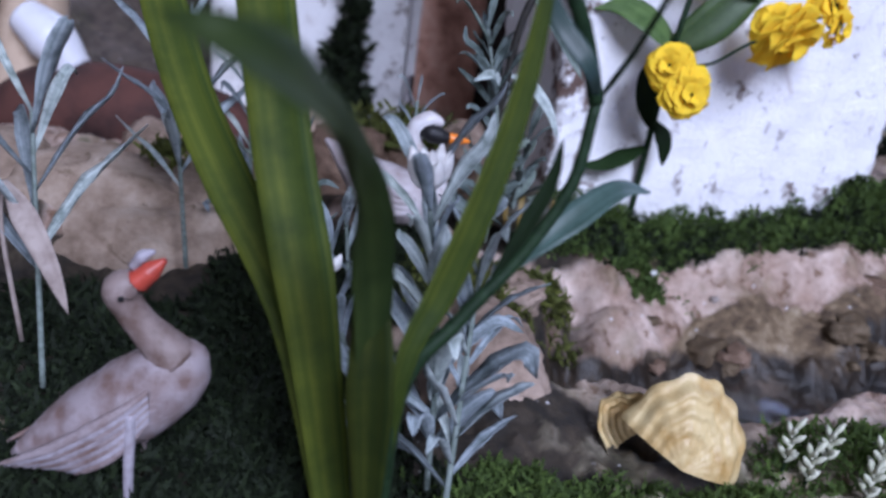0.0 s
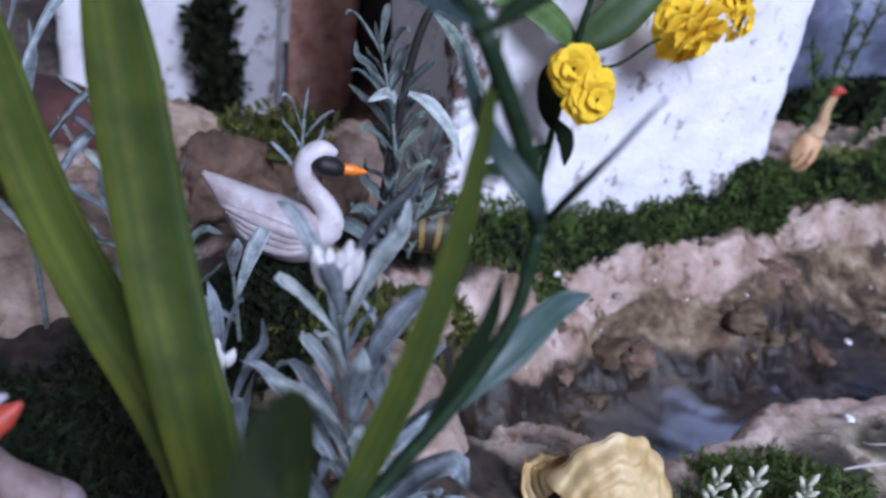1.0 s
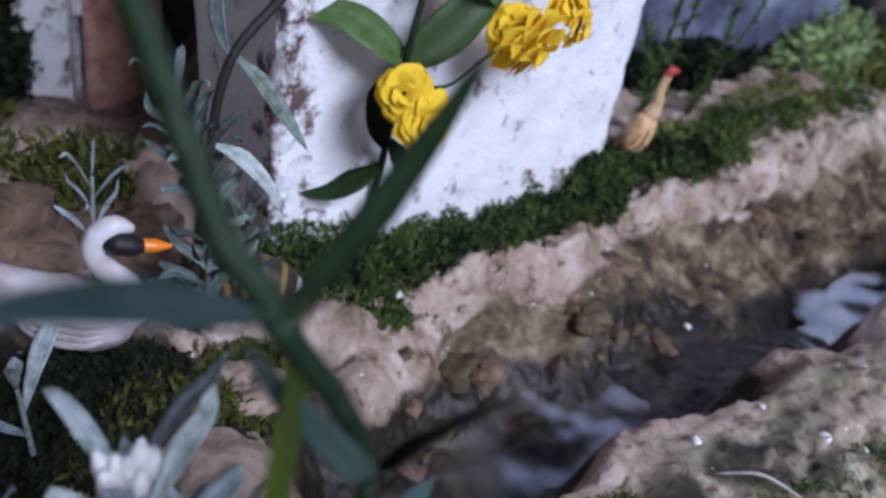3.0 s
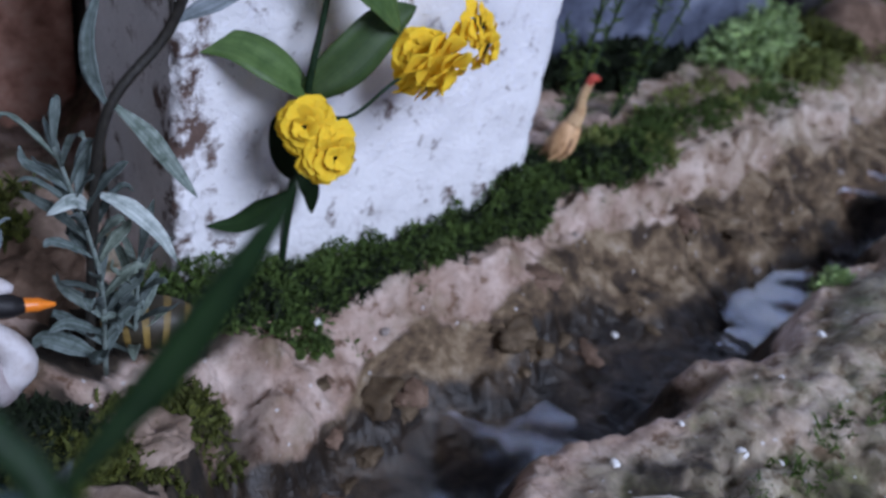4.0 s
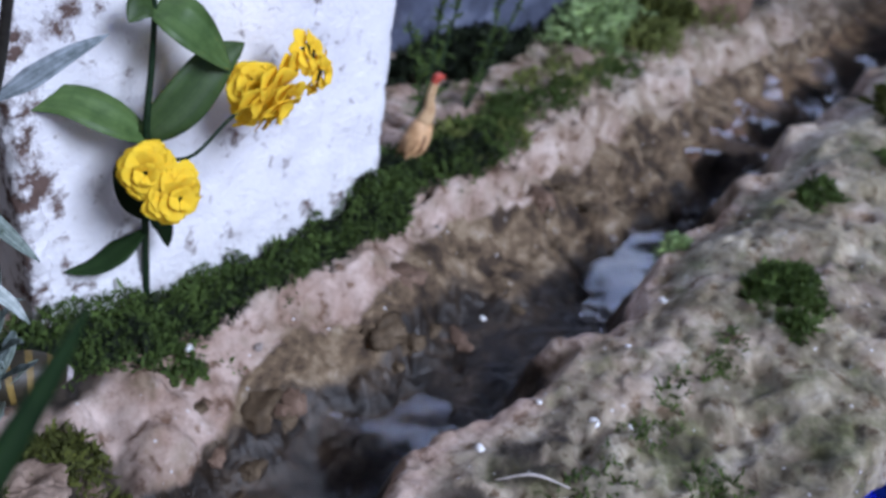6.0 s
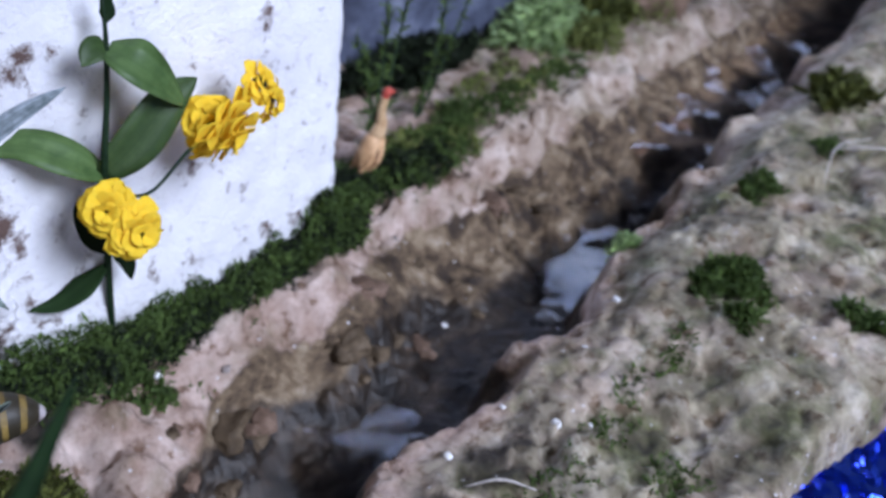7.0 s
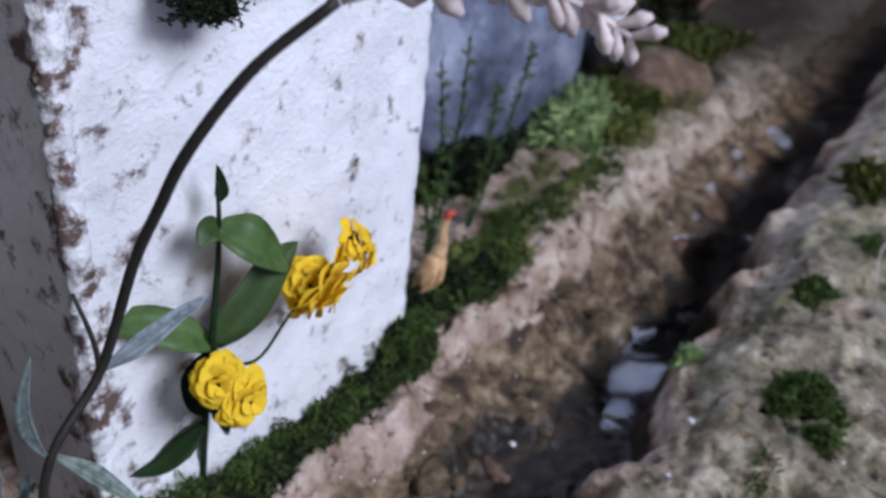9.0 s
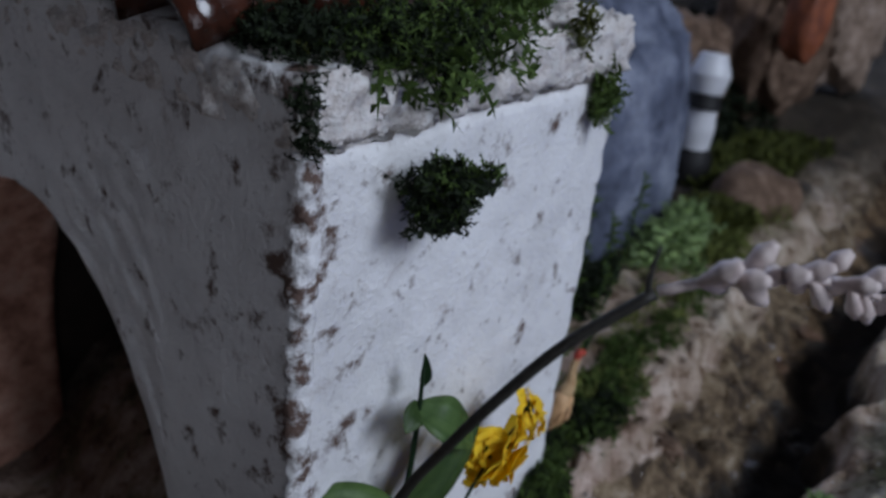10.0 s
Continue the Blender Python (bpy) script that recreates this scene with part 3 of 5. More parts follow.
    return 0.3285 + 0.268 * (x - 0.055)


def foot_cushions(x0, x1, out, high, count, per, size, seed):
    """Roots on domed cushions that climb the foot of the house front, the highest nearest to it."""
    rng = np.random.RandomState(seed)
    found = []
    for k in range(count):
        x = x0 + (x1 - x0) * (k + rng.rand()) / count
        off = out * rng.rand()
        y = foot_of_wall(x) - 0.001 - off
        r = size * rng.uniform(0.6, 1.35)
        d = rng.normal(size=(int(per * (r / size) ** 2) + 4, 3))
        d /= np.linalg.norm(d, axis=1)[:, None]
        d[:, 1] = -np.abs(d[:, 1])
        z = hz(x, y) + high * rng.rand() ** 0.8 * (1 - off / out * 0.8)
        found.append(np.array((x, y, z)) + d * np.array((r * 1.1, r * 0.8, r)) * (0.8 + 0.2 * rng.rand(len(d)))[:, None])
    return np.concatenate(found)


def cushions(x0, x1, low, high, count, per, size, seed):
    """Roots on many small domed cushions along the far bank, between two distances behind its edge."""
    rng = np.random.RandomState(seed)
    out = []
    for k in range(count):
        x = x0 + (x1 - x0) * (k + rng.rand()) / count
        y = float(far_edge(x)) + low + (high - low) * rng.rand()
        r = size * rng.uniform(0.6, 1.4)
        d = rng.normal(size=(int(per * (r / size) ** 2) + 4, 3))
        d /= np.linalg.norm(d, axis=1)[:, None]
        d[:, 2] = np.abs(d[:, 2])
        out.append(np.array((x, y, hz(x, y) - 0.15 * r)) + d * np.array((r * 1.15, r * 0.9, r)) * (0.8 + 0.2 * rng.rand(len(d)))[:, None])
    return np.concatenate(out)


def scatter(cx, cy, rx, ry, n, seed, turn=0.0, lift=0.0, heap=0.0):
    """Roots on the ground within an uneven patch; heap: how high the patch is piled."""
    rng = np.random.RandomState(seed)
    r, th = np.sqrt(rng.rand(n)), rng.rand(n) * 2 * np.pi
    r = r * (1 + 0.25 * np.sin(3 * th + seed) + 0.15 * np.sin(7 * th + 2 * seed))
    u, v = r * np.cos(th) * rx, r * np.sin(th) * ry
    x, y = cx + u * math.cos(turn) - v * math.sin(turn), cy + u * math.sin(turn) + v * math.cos(turn)
    z = height(x, y) + lift + heap * np.clip(1 - r ** 2, 0, 1) * (0.75 + 0.5 * rng.rand(n))
    return np.stack([x, y, z], 1)


def strip(x0, x1, offset, wide, n, seed, heap=0.0):
    """Roots along the far bank of the stream."""
    rng = np.random.RandomState(seed)
    x = x0 + (x1 - x0) * rng.rand(n)
    v = rng.normal(size=n) * 0.5
    y = far_edge(x) + offset + wide * np.clip(v, -1, 1) + 0.01 * fbm(x, x * 0 + seed, 0.02, seed)
    keep = fbm(x, y, 0.02, seed + 3, 2) > -0.5
    x, y, v = x[keep], y[keep], v[keep]
    z = height(x, y) + heap * np.clip(1 - v ** 2, 0, 1) * (0.3 + 0.7 * rng.rand(len(x))) * np.clip(0.75 + 1.5 * fbm(x, y, 0.012, 123, 2), 0.15, 1.6)
    return np.stack([x, y, z], 1)

# ---- setting ----
def build_ground():
    xs = np.concatenate([np.arange(-0.9, -0.16, 0.016), np.arange(-0.16, 0.47, 0.0014), np.arange(0.47, 0.75, 0.005), np.arange(0.75, 1.9, 0.02)])
    ys = np.concatenate([np.arange(-0.35, 0.13, 0.012), np.arange(0.13, 0.46, 0.0014), np.arange(0.46, 0.66, 0.004), np.arange(0.66, 1.7, 0.016)])
    X, Y = np.meshgrid(xs, ys)
    Z = height(X, Y)
    nx, ny = len(xs), len(ys)
    verts = np.stack([X.ravel(), Y.ravel(), Z.ravel()], 1)
    i = (np.arange(ny - 1)[:, None] * nx + np.arange(nx - 1)[None, :]).ravel()
    quads = np.stack([i, i + 1, i + nx + 1, i + nx], 1)
    me = bpy.data.meshes.new("ground")
    me.vertices.add(len(verts))
    me.vertices.foreach_set("co", verts.astype(np.float32).ravel())
    me.loops.add(quads.size)
    me.loops.foreach_set("vertex_index", quads.astype(np.int32).ravel())
    me.polygons.add(len(quads))
    me.polygons.foreach_set("loop_start", (np.arange(len(quads)) * 4).astype(np.int32))
    me.polygons.foreach_set("use_smooth", [True] * len(quads))
    me.update(calc_edges=True)
    # soil: red mud below the banks, green moss stain, blue dark peaty soil with shade put in
    a, b, c = channel(X, Y)
    mud = np.minimum(np.minimum(ss(0.014 + 0.024 * ss(0.15, 0.09, X), 0.034 + 0.026 * ss(0.15, 0.09, X), a), ss(0.004, 0.014, b)), ss(0.004, 0.014, c)).ravel()
    near = np.maximum(ss(-0.004, 0.02, near_edge(X) - Y) * ss(0.05, 0.09, X), ss(0.1, 0.07, X) * ss(0.24, 0.2, Y))
    stain = np.clip(0.3 + ss(0.0, 0.03, Y - far_edge(X)) + 0.6 * near, 0, 1).ravel()
    peat_and_shade = (ss(0.07, 0.03, X) * ss(0.3, 0.27, Y) * ss(-0.05, 0.03, fbm(X, Y, 0.03, 77, 3) + 0.12 * ss(-0.02, -0.05, X) + 0.1) + ss(0.085, 0.06, X) * ss(0.225, 0.25, Y) * ss(0.345, 0.325, Y) * ss(-0.25, 0.05, fbm(X, Y, 0.02, 79, 3)) + 0.8 * ss(0.4, 0.58, X) * ss(0.0, 0.03, Y - far_edge(X)) * ss(-0.25, 0.2, fbm(X, Y, 0.03, 99, 3)) + 0.9 * ss(0.5, 0.62, Y) + 0.75 * ss(0.13, 0.09, X) * ss(0.225, 0.185, Y) * ss(-0.3, 0.1, fbm(X, Y, 0.018, 88, 4, 0.6)) + near * ss(0.3, 0.14, X) * ss(-0.16, 0.26, fbm(X, Y, 0.022, 83, 5, 0.65)) + 0.4 * near * ss(0.05, 0.35, fbm(X, Y, 0.02, 87, 5, 0.65))).ravel()
    col = me.color_attributes.new("soil", "FLOAT_COLOR", "POINT")
    col.data.foreach_set("color", np.stack([mud, stain, np.clip(peat_and_shade, 0, 1), np.clip(near + 0.5 * ss(0.24, 0.46, X), 0, 1).ravel()], 1).astype(np.float32).ravel())
    wet = me.attributes.new("damp", "FLOAT", "POINT")
    wet.data.foreach_set("value", np.minimum(ss(0.03 + 0.025 * ss(0.2, 0.33, X), 0.065 + 0.035 * ss(0.2, 0.33, X), a), ss(0.0, 0.012, b)).astype(np.float32).ravel())
    me.materials.append(GROUND)
    ob = new("ground", me)
    return tagged(ob, "sandy plaster ground of a miniature landscape with a muddy stream cut", "ground", kind="structure")


def build_water():
    xs, ys = np.arange(0.05, 1.5, 0.0025), np.arange(-0.07, 0.075, 0.0025)
    U, V = np.meshgrid(xs, ys)
    Y = (far_edge(U) + near_edge(U)) / 2 + V
    Z = 0.0108 + 0.015 * ss(0.4, 0.5, U) + 0.017 * ss(0.5, 0.95, U) + 0.006 * fbm(U, Y, 0.05, 47, 1) + 0.0045 * fbm(U, Y, 0.03, 53, 1) + 0.0004 * fbm(U, Y, 0.007, 55, 1)
    nx, ny = len(xs), len(ys)
    i = (np.arange(ny - 1)[:, None] * nx + np.arange(nx - 1)[None, :]).ravel()
    quads = np.stack([i, i + 1, i + nx + 1, i + nx], 1).tolist()
    ob = mesh_object("water", np.stack([U.ravel(), Y.ravel(), Z.ravel()], 1), quads, WATER)
    ob.visible_shadow = False
    return tagged(ob, "shallow rippled water running in a muddy stream bed", "water", kind="structure")


build_ground()
build_water()


def plain_wall(name, size, centre, turn=0.0, mat=BACKCLOTH):
    bm = bmesh.new()
    bmesh.ops.create_cube(bm, size=1)
    for v in bm.verts:
        v.co = Vector((v.co.x * size[0], v.co.y * size[1], v.co.z * size[2]))
    ob = part(name, bm, mat, None)
    ob.matrix_world = pose(*centre, 0, 0, turn)
    return tagged(ob, "plain dark cloth hung behind the landscape", "wall", kind="structure")


plain_wall("wall_back", (3.2, 0.02, 0.9), (0.5, 1.72, 0.1))


def glow_backdrop():
    """An unseen glowing panel added behind the landscape, for water reflections and back light."""
    m, nodes, links, b = material("glow_panel")
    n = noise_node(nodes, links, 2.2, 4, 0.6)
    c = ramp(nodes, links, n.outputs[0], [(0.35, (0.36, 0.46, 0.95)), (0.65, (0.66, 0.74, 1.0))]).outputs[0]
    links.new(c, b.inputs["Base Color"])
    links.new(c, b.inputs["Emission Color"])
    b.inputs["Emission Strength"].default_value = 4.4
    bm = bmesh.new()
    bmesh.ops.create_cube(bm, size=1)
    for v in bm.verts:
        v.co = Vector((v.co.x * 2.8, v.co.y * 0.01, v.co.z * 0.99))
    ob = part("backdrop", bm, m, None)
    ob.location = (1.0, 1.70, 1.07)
    return tagged(ob, "added glowing pale blue panel behind the landscape, out of view", "backdrop", kind="structure")


glow_backdrop()
plain_wall("wall_left", (0.02, 2.2, 0.9), (-0.92, 0.65, 0.35))


# ---- the plaster house ----
HOUSE_AT = (0.055, 0.3285, 0.0)
TOP = 0.268
ARCH_MID, ARCH_HALF, ARCH_SPRING, ARCH_RISE = 0.153, 0.093, 0.062, 0.146


def rough_box(lo, hi, step, amp, seed, erode=0.0):
    """A box cut into small faces whose surface is uneven and whose edges are worn."""
    bm = bmesh.new()
    n = [max(1, round((h - l) / step)) for l, h in zip(lo, hi)]
    seen = {}
    def vert(i, j, k):
        key = (i, j, k)
        if key not in seen:
            p = Vector([l + (h - l) * q / m for l, h, q, m in zip(lo, hi, key, n)])
            rim = sum(q in (0, m) for q, m in zip(key, n))
            f = noise.fractal(p * 120 + Vector((seed, 0, 0)), 0.8, 2.0, 4)
            mid = (Vector(lo) + Vector(hi)) / 2
            d = Vector([math.copysign(1, a - b) if q in (0, m) else 0 for a, b, q, m in zip(p, mid, key, n)])
            if d.length:
                d.normalize()
            p = p + d * amp * f
            if rim >= 2:
                p = p - d * erode * (0.5 + abs(noise.noise(p * 160)))
            seen[key] = bm.verts.new(p)
        return seen[key]
    for ax in range(3):
        a, b = [q for q in range(3) if q != ax]
        for side in (0, n[ax]):
            for i in range(n[a]):
                for j in range(n[b]):
                    ks = []
                    for di, dj in ((0, 0), (1, 0), (1, 1), (0, 1)):
                        key = [0, 0, 0]
                        key[ax], key[a], key[b] = side, i + di, j + dj
                        ks.append(vert(*key))
                    bm.faces.new(ks)
    bmesh.ops.recalc_face_normals(bm, faces=bm.faces)
    return bm


def arch_height(d):
    q = (d - ARCH_MID) / ARCH_HALF
    return ARCH_SPRING + ARCH_RISE * math.sqrt(max(0.0, 1 - q * q))


def arched_wall(d0, d1, thick):
    """The side wall, with an arched opening right through it."""
    bm = bmesh.new()
    lo, hi = ARCH_MID - ARCH_HALF, ARCH_MID + ARCH_HALF
    cols = [(d0 + (lo - d0) * k / 6, 0.0) for k in range(7)]
    cols += [(ARCH_MID - ARCH_HALF * math.cos(math.pi * k / 40), None) for k in range(41)]
    cols += [(hi + (d1 - hi) * k / 4, 0.0) for k in range(5)]
    rows = 40
    grid = []
    for face in (0, 1):
        g = []
        for d, zb in cols:
            zb = arch_height(d) if zb is None else zb
            col = []
            for r in range(rows + 1):
                z = zb + (TOP + 0.022 - zb) * r / rows
                e = noise.fractal(Vector((d * 110, z * 110, 3.0 + face)), 0.8, 2.0, 4) * 0.0012 * min(1.0, abs(d - lo) * 90, abs(d - hi) * 90)
                col.append(bm.verts.new((e if face == 0 else thick, d, z)))
            g.append(col)
        grid.append(g)
    for face, g in enumerate(grid):
        for k in range(len(cols) - 1):
            if cols[k][0] == cols[k + 1][0]:
                continue
            for r in range(rows):
                q = [g[k][r], g[k + 1][r], g[k + 1][r + 1], g[k][r + 1]]
                bm.faces.new(q if face else q[::-1])
    a, b = grid
    for k in range(len(cols) - 1):
        if cols[k][0] == cols[k + 1][0]:
            continue
        bm.faces.new((a[k][0], a[k + 1][0], b[k + 1][0], b[k][0]))
        bm.faces.new((a[k][rows], b[k][rows], b[k + 1][rows], a[k + 1][rows]))
    bmesh.ops.recalc_face_normals(bm, faces=bm.faces)
    return bm


def arch_lining(thick):
    """The brown skin of the opening: both jambs and the vault, 3 mm thick."""
    bm = bmesh.new()
    prof = [(ARCH_MID - ARCH_HALF, 0.0), (ARCH_MID - ARCH_HALF, ARCH_SPRING * 0.5)]
    prof += [(ARCH_MID - ARCH_HALF * math.cos(math.pi * k / 30), arch_height(ARCH_MID - ARCH_HALF * math.cos(math.pi * k / 30))) for k in range(31)]
    prof += [(ARCH_MID + ARCH_HALF, ARCH_SPRING * 0.5), (ARCH_MID + ARCH_HALF, 0.0)]
    rings = []
    m = 8
    for d, z in prof:
        inward = Vector((0, ARCH_MID - d, (ARCH_SPRING - z) if z > ARCH_SPRING else 0)).normalized()
        ring = []
        for j in range(m + 1):
            x = 0.003 + (thick - 0.003) * j / m
            e = 0.003 + 0.0016 * noise.fractal(Vector((x * 90, d * 90, z * 90)), 0.8, 2.0, 4)
            ring.append(bm.verts.new(Vector((x, d, z)) + inward * e))
        ring += [bm.verts.new(Vector((x, d, z)) - inward * 0.001) for x in (thick, 0.003)]
        rings.append(ring)
    for r0, r1 in zip(rings, rings[1:]):
        for j in range(len(r0)):
            bm.faces.new((r0[j], r0[(j + 1) % len(r0)], r1[(j + 1) % len(r0)], r1[j]))
    bmesh.ops.recalc_face_normals(bm, faces=bm.faces)
    return bm


def crumbly_bead(at, low, high, radius):
    """A broken, rounded edge of plaster along an upright corner."""
    bm = bmesh.new()
    rows, sides = 150, 22
    grid = []
    for k in range(rows + 1):
        z = low + (high - low) * k / rows
        ring = []
        for j in range(sides):
            th = 2 * math.pi * j / sides
            q = Vector((math.cos(th), math.sin(th), z / radius))
            r = radius * (1 + 0.34 * noise.fractal(q * 1.6, 0.8, 2.0, 4) + 0.12 * noise.noise(Vector((5.0, 0.0, z * 90))))
            ring.append(bm.verts.new((at[0] + r * math.cos(th), at[1] + r * math.sin(th), z)))
        grid.append(ring)
    for a, b in zip(grid, grid[1:]):
        for j in range(sides):
            bm.faces.new((a[j], a[(j + 1) % sides], b[(j + 1) % sides], b[j]))
    bm.faces.new(grid[0][::-1])
    bm.faces.new(grid[-1])
    return bm


def build_house():
    h = anchor("plaster_house", HOUSE_AT, "white plaster miniature house with an arched side opening and stucco cornice", "house")
    h.rotation_euler = (0, 0, radians(15))
    part("front_wall", rough_box((0, 0, 0.02), (0.157, 0.03, TOP), 0.0035, 0.0009, 1, 0.0012), PLASTER, h)
    w = part("side_wall", arched_wall(0.003, 0.258, 0.042), PLASTER, h)
    w.location.x = -0.002
    part("worn_corner", crumbly_bead((0.0022, 0.0028), 0.04, TOP + 0.002, 0.0042), PLASTER, h, "crumbling corner with brown chips")
    part("arch_lining", arch_lining(0.045), BROWN_JAMB, h, "rough brown lining of the arch")
    part("rear_wall", rough_box((0.041, 0.2565, 0.02), (0.157, 0.275, TOP), 0.02, 0.0, 2), INNER_GLOOM, h, "inner back wall with the room's gloom in its colour")
    part("right_wall", rough_box((0.127, 0.0305, 0.02), (0.157, 0.256, TOP), 0.02, 0.0005, 3), PLASTER, h)
    # Added sheet before the right wall, near-black for the room's shade.
    part("gloom_partition", rough_box((0.115, 0.031, 0.02), (0.1265, 0.256, TOP - 0.001), 0.03, 0.0, 4), INNER_GLOOM, h, "added inner wall with the room's gloom in its colour")
    part("cornice", rough_box((-0.0016, -0.0014, TOP + 0.0006), (0.160, 0.28, TOP + 0.022), 0.0022, 0.004, 5, 0.0042), STUCCO, h, "crumbly beige stucco cornice")
    tile = None
    for k in range(7):
        d = 0.05 + 0.036 * k
        m = pose(0.004, d, TOP + 0.024, 0, -12, 5 * math.sin(k * 2.1)) @ Matrix.Scale(1.12, 4)
        if tile is None:
            bm = bmesh.new()
            ring = []
            for j in range(11):
                y = 0.021 * j / 10
                for rad in (0.0165, 0.0145):
                    ring.append([bm.verts.new((0.05 * i / 6 - 0.012, math.cos(math.pi * j / 10) * rad * (1 - 0.12 * i / 6), math.sin(math.pi * j / 10) * rad * (1 - 0.12 * i / 6))) for i in range(7)])
            for j in range(10):
                for s in (0, 1):
                    p, q = ring[2 * j + s], ring[2 * j + 2 + s]
                    for i in range(6):
                        bm.faces.new((p[i], p[i + 1], q[i + 1], q[i]))
                for i in (0, 6):
                    bm.faces.new((ring[2 * j][i], ring[2 * j + 1][i], ring[2 * j + 3][i], ring[2 * j + 2][i]))
            for j in (0, 10):
                for i in range(6):
                    bm.faces.new((ring[2 * j][i], ring[2 * j][i + 1], ring[2 * j + 1][i + 1], ring[2 * j + 1][i]))
            bmesh.ops.recalc_face_normals(bm, faces=bm.faces)
            tile = part("roof_tile", bm, CLAY, h, "glazed brown clay roof tile")
            tile.matrix_local = m
        else:
            o = new("roof_tile", tile.data)
            o.parent = h
            o.matrix_local = m
    part("roof", rough_box((0.02, 0.02, TOP + 0.0265), (0.15, 0.27, TOP + 0.04), 0.01, 0.003, 6), CLAY, h, "dark glazed roof")
    return h


build_house()


def build_garden_wall():
    w = anchor("garden_wall", (-0.005, 0.575, 0.0), "white plaster garden wall with ivy beside the house", "wall")
    w.rotation_euler = (0, 0, radians(-4))
    part("wall_face", rough_box((-0.14, 0.0, -0.01), (-0.004, 0.02, 0.33), 0.008, 0.001, 12, 0.001), PLASTER, w)
    return w


build_garden_wall()

# ---- figurines ----
def build_swan():
    body = [(-0.0295, 0.270, 0.1055), (-0.0255, 0.269, 0.1030), (-0.0205, 0.268, 0.0990), (-0.0120, 0.267, 0.0925), (-0.0020, 0.266, 0.0895), (0.0045, 0.2655, 0.0895), (0.0085, 0.265, 0.0905)]
    neck = [(0.0025, 0.2655, 0.0885), (0.0068, 0.265, 0.0925), (0.0062, 0.265, 0.0985), (0.0018, 0.265, 0.1040), (-0.0012, 0.265, 0.1095), (0.0002, 0.265, 0.1145), (0.0040, 0.265, 0.1170), (0.0080, 0.265, 0.1158)]
    mask = [(0.0012, 0.2635, 0.1128), (0.0040, 0.263, 0.1130), (0.0075, 0.2632, 0.1122), (0.0102, 0.2635, 0.1118)]
    beak = [(0.0096, 0.2636, 0.1119), (0.0130, 0.2637, 0.1116), (0.0168, 0.2638, 0.1112)]
    shells = [(body, (0.0008, 0.0026, 0.0052, 0.0092, 0.0095, 0.0075, 0.002), 0, 0.95), (neck, (0.0056, 0.0052, 0.0036, 0.0031, 0.0031, 0.0031, 0.0027, 0.0010), 3, 1.0), (mask, (0.0014, 0.0030, 0.0028, 0.0017), 1, 1.1), (beak, (0.0018, 0.0017, 0.0005), 2, 1.1)]
    for k in range(4):
        o = 0.0017 * k
        shells.append(([(-0.0235 + 0.6 * o, 0.2625, 0.0990 - o), (-0.0135, 0.2588 - 0.1 * o, 0.0968 - 1.3 * o), (-0.0045, 0.2578, 0.0938 - 1.2 * o), (0.0015, 0.2588, 0.0915 - 0.7 * o)], (0.0006, 0.0019, 0.0021, 0.0008), 0, 0.7))
    figurine("swan_figurine", shells, [SWAN_WHITE, MASK_BLACK, BEAK_ORANGE, SWAN_CAP], "white swan figurine with black mask and orange beak on moss", "figurine")


def build_duck(name, at, turn, label):
    """A duck that sits tail down with a raised beak; x is its front."""
    m = Matrix.Translation(at) @ Matrix.Rotation(turn, 4, "Z")
    def shell(pts, radii, slot, flat=1.0):
        return ([m @ Vector(p) for p in pts], radii, slot, flat)
    shells = [
        shell([(-0.0270, 0, 0.0020), (-0.0200, 0, 0.0060), (-0.0110, 0, 0.0110), (-0.0010, 0, 0.0165), (0.0070, 0, 0.0228), (0.0120, 0, 0.0272), (0.0145, 0, 0.0290)], (0.0010, 0.0045, 0.0080, 0.0098, 0.0086, 0.0058, 0.0015), 0, 0.85),
        shell([(0.0080, 0, 0.0270), (0.0050, 0, 0.0310), (0.0018, 0, 0.0350), (-0.0010, 0, 0.0395), (-0.0022, 0, 0.0435), (0.0006, 0, 0.0460)], (0.0056, 0.0044, 0.0036, 0.0034, 0.0042, 0.0026), 4),
        shell([(0.0010, 0, 0.0455), (0.0038, 0, 0.0480), (0.0066, 0, 0.0505)], (0.0026, 0.0022, 0.0006), 1, 1.2),
        shell([(0.0000, 0, 0.0486), (0.0022, 0, 0.0512), (0.0046, 0, 0.0524)], (0.0010, 0.0014, 0.0005), 3)]
    for s in (-1, 1):
        for k in range(9):
            o = 0.001 * k
            shells.append(shell([(-0.0295 + 1.9 * o, s * 0.0042, 0.0020 - 0.2 * o), (-0.0175 + 0.8 * o, s * (0.0072 + 0.1 * o), 0.0085 - 0.6 * o), (-0.0060 + 0.3 * o, s * (0.0092 + 0.1 * o), 0.0165 - 0.9 * o), (0.0035, s * 0.0080, 0.0235 - 0.9 * o)], (0.0003, 0.0012, 0.0014, 0.0005), 3 if k % 2 else 0, 0.6))
        shells.append(shell([(-0.0018, s * 0.0036, 0.0432), (-0.0014, s * 0.0042, 0.0432)], (0.0008, 0.0005), 2))
    shells.append(shell([(0.0, -0.0085, 0.0185), (-0.0006, -0.0100, 0.0070), (-0.0012, -0.0100, -0.0055)], (0.0013, 0.0012, 0.0010), 3))
    shells.append(shell([(0.0, 0.0060, 0.0120), (0.0, 0.0060, -0.0050)], (0.0014, 0.0012), 0))
    return figurine(name, shells, [DUCK_CREAM, BEAK_RED, MASK_BLACK, FEATHER, DUCK_NECK], label, "figurine")


build_duck("duck_figurine", (-0.0553, 0.1585, 0.0605), radians(8), "cream duck figurine with raised red beak on dark moss")


build_swan()


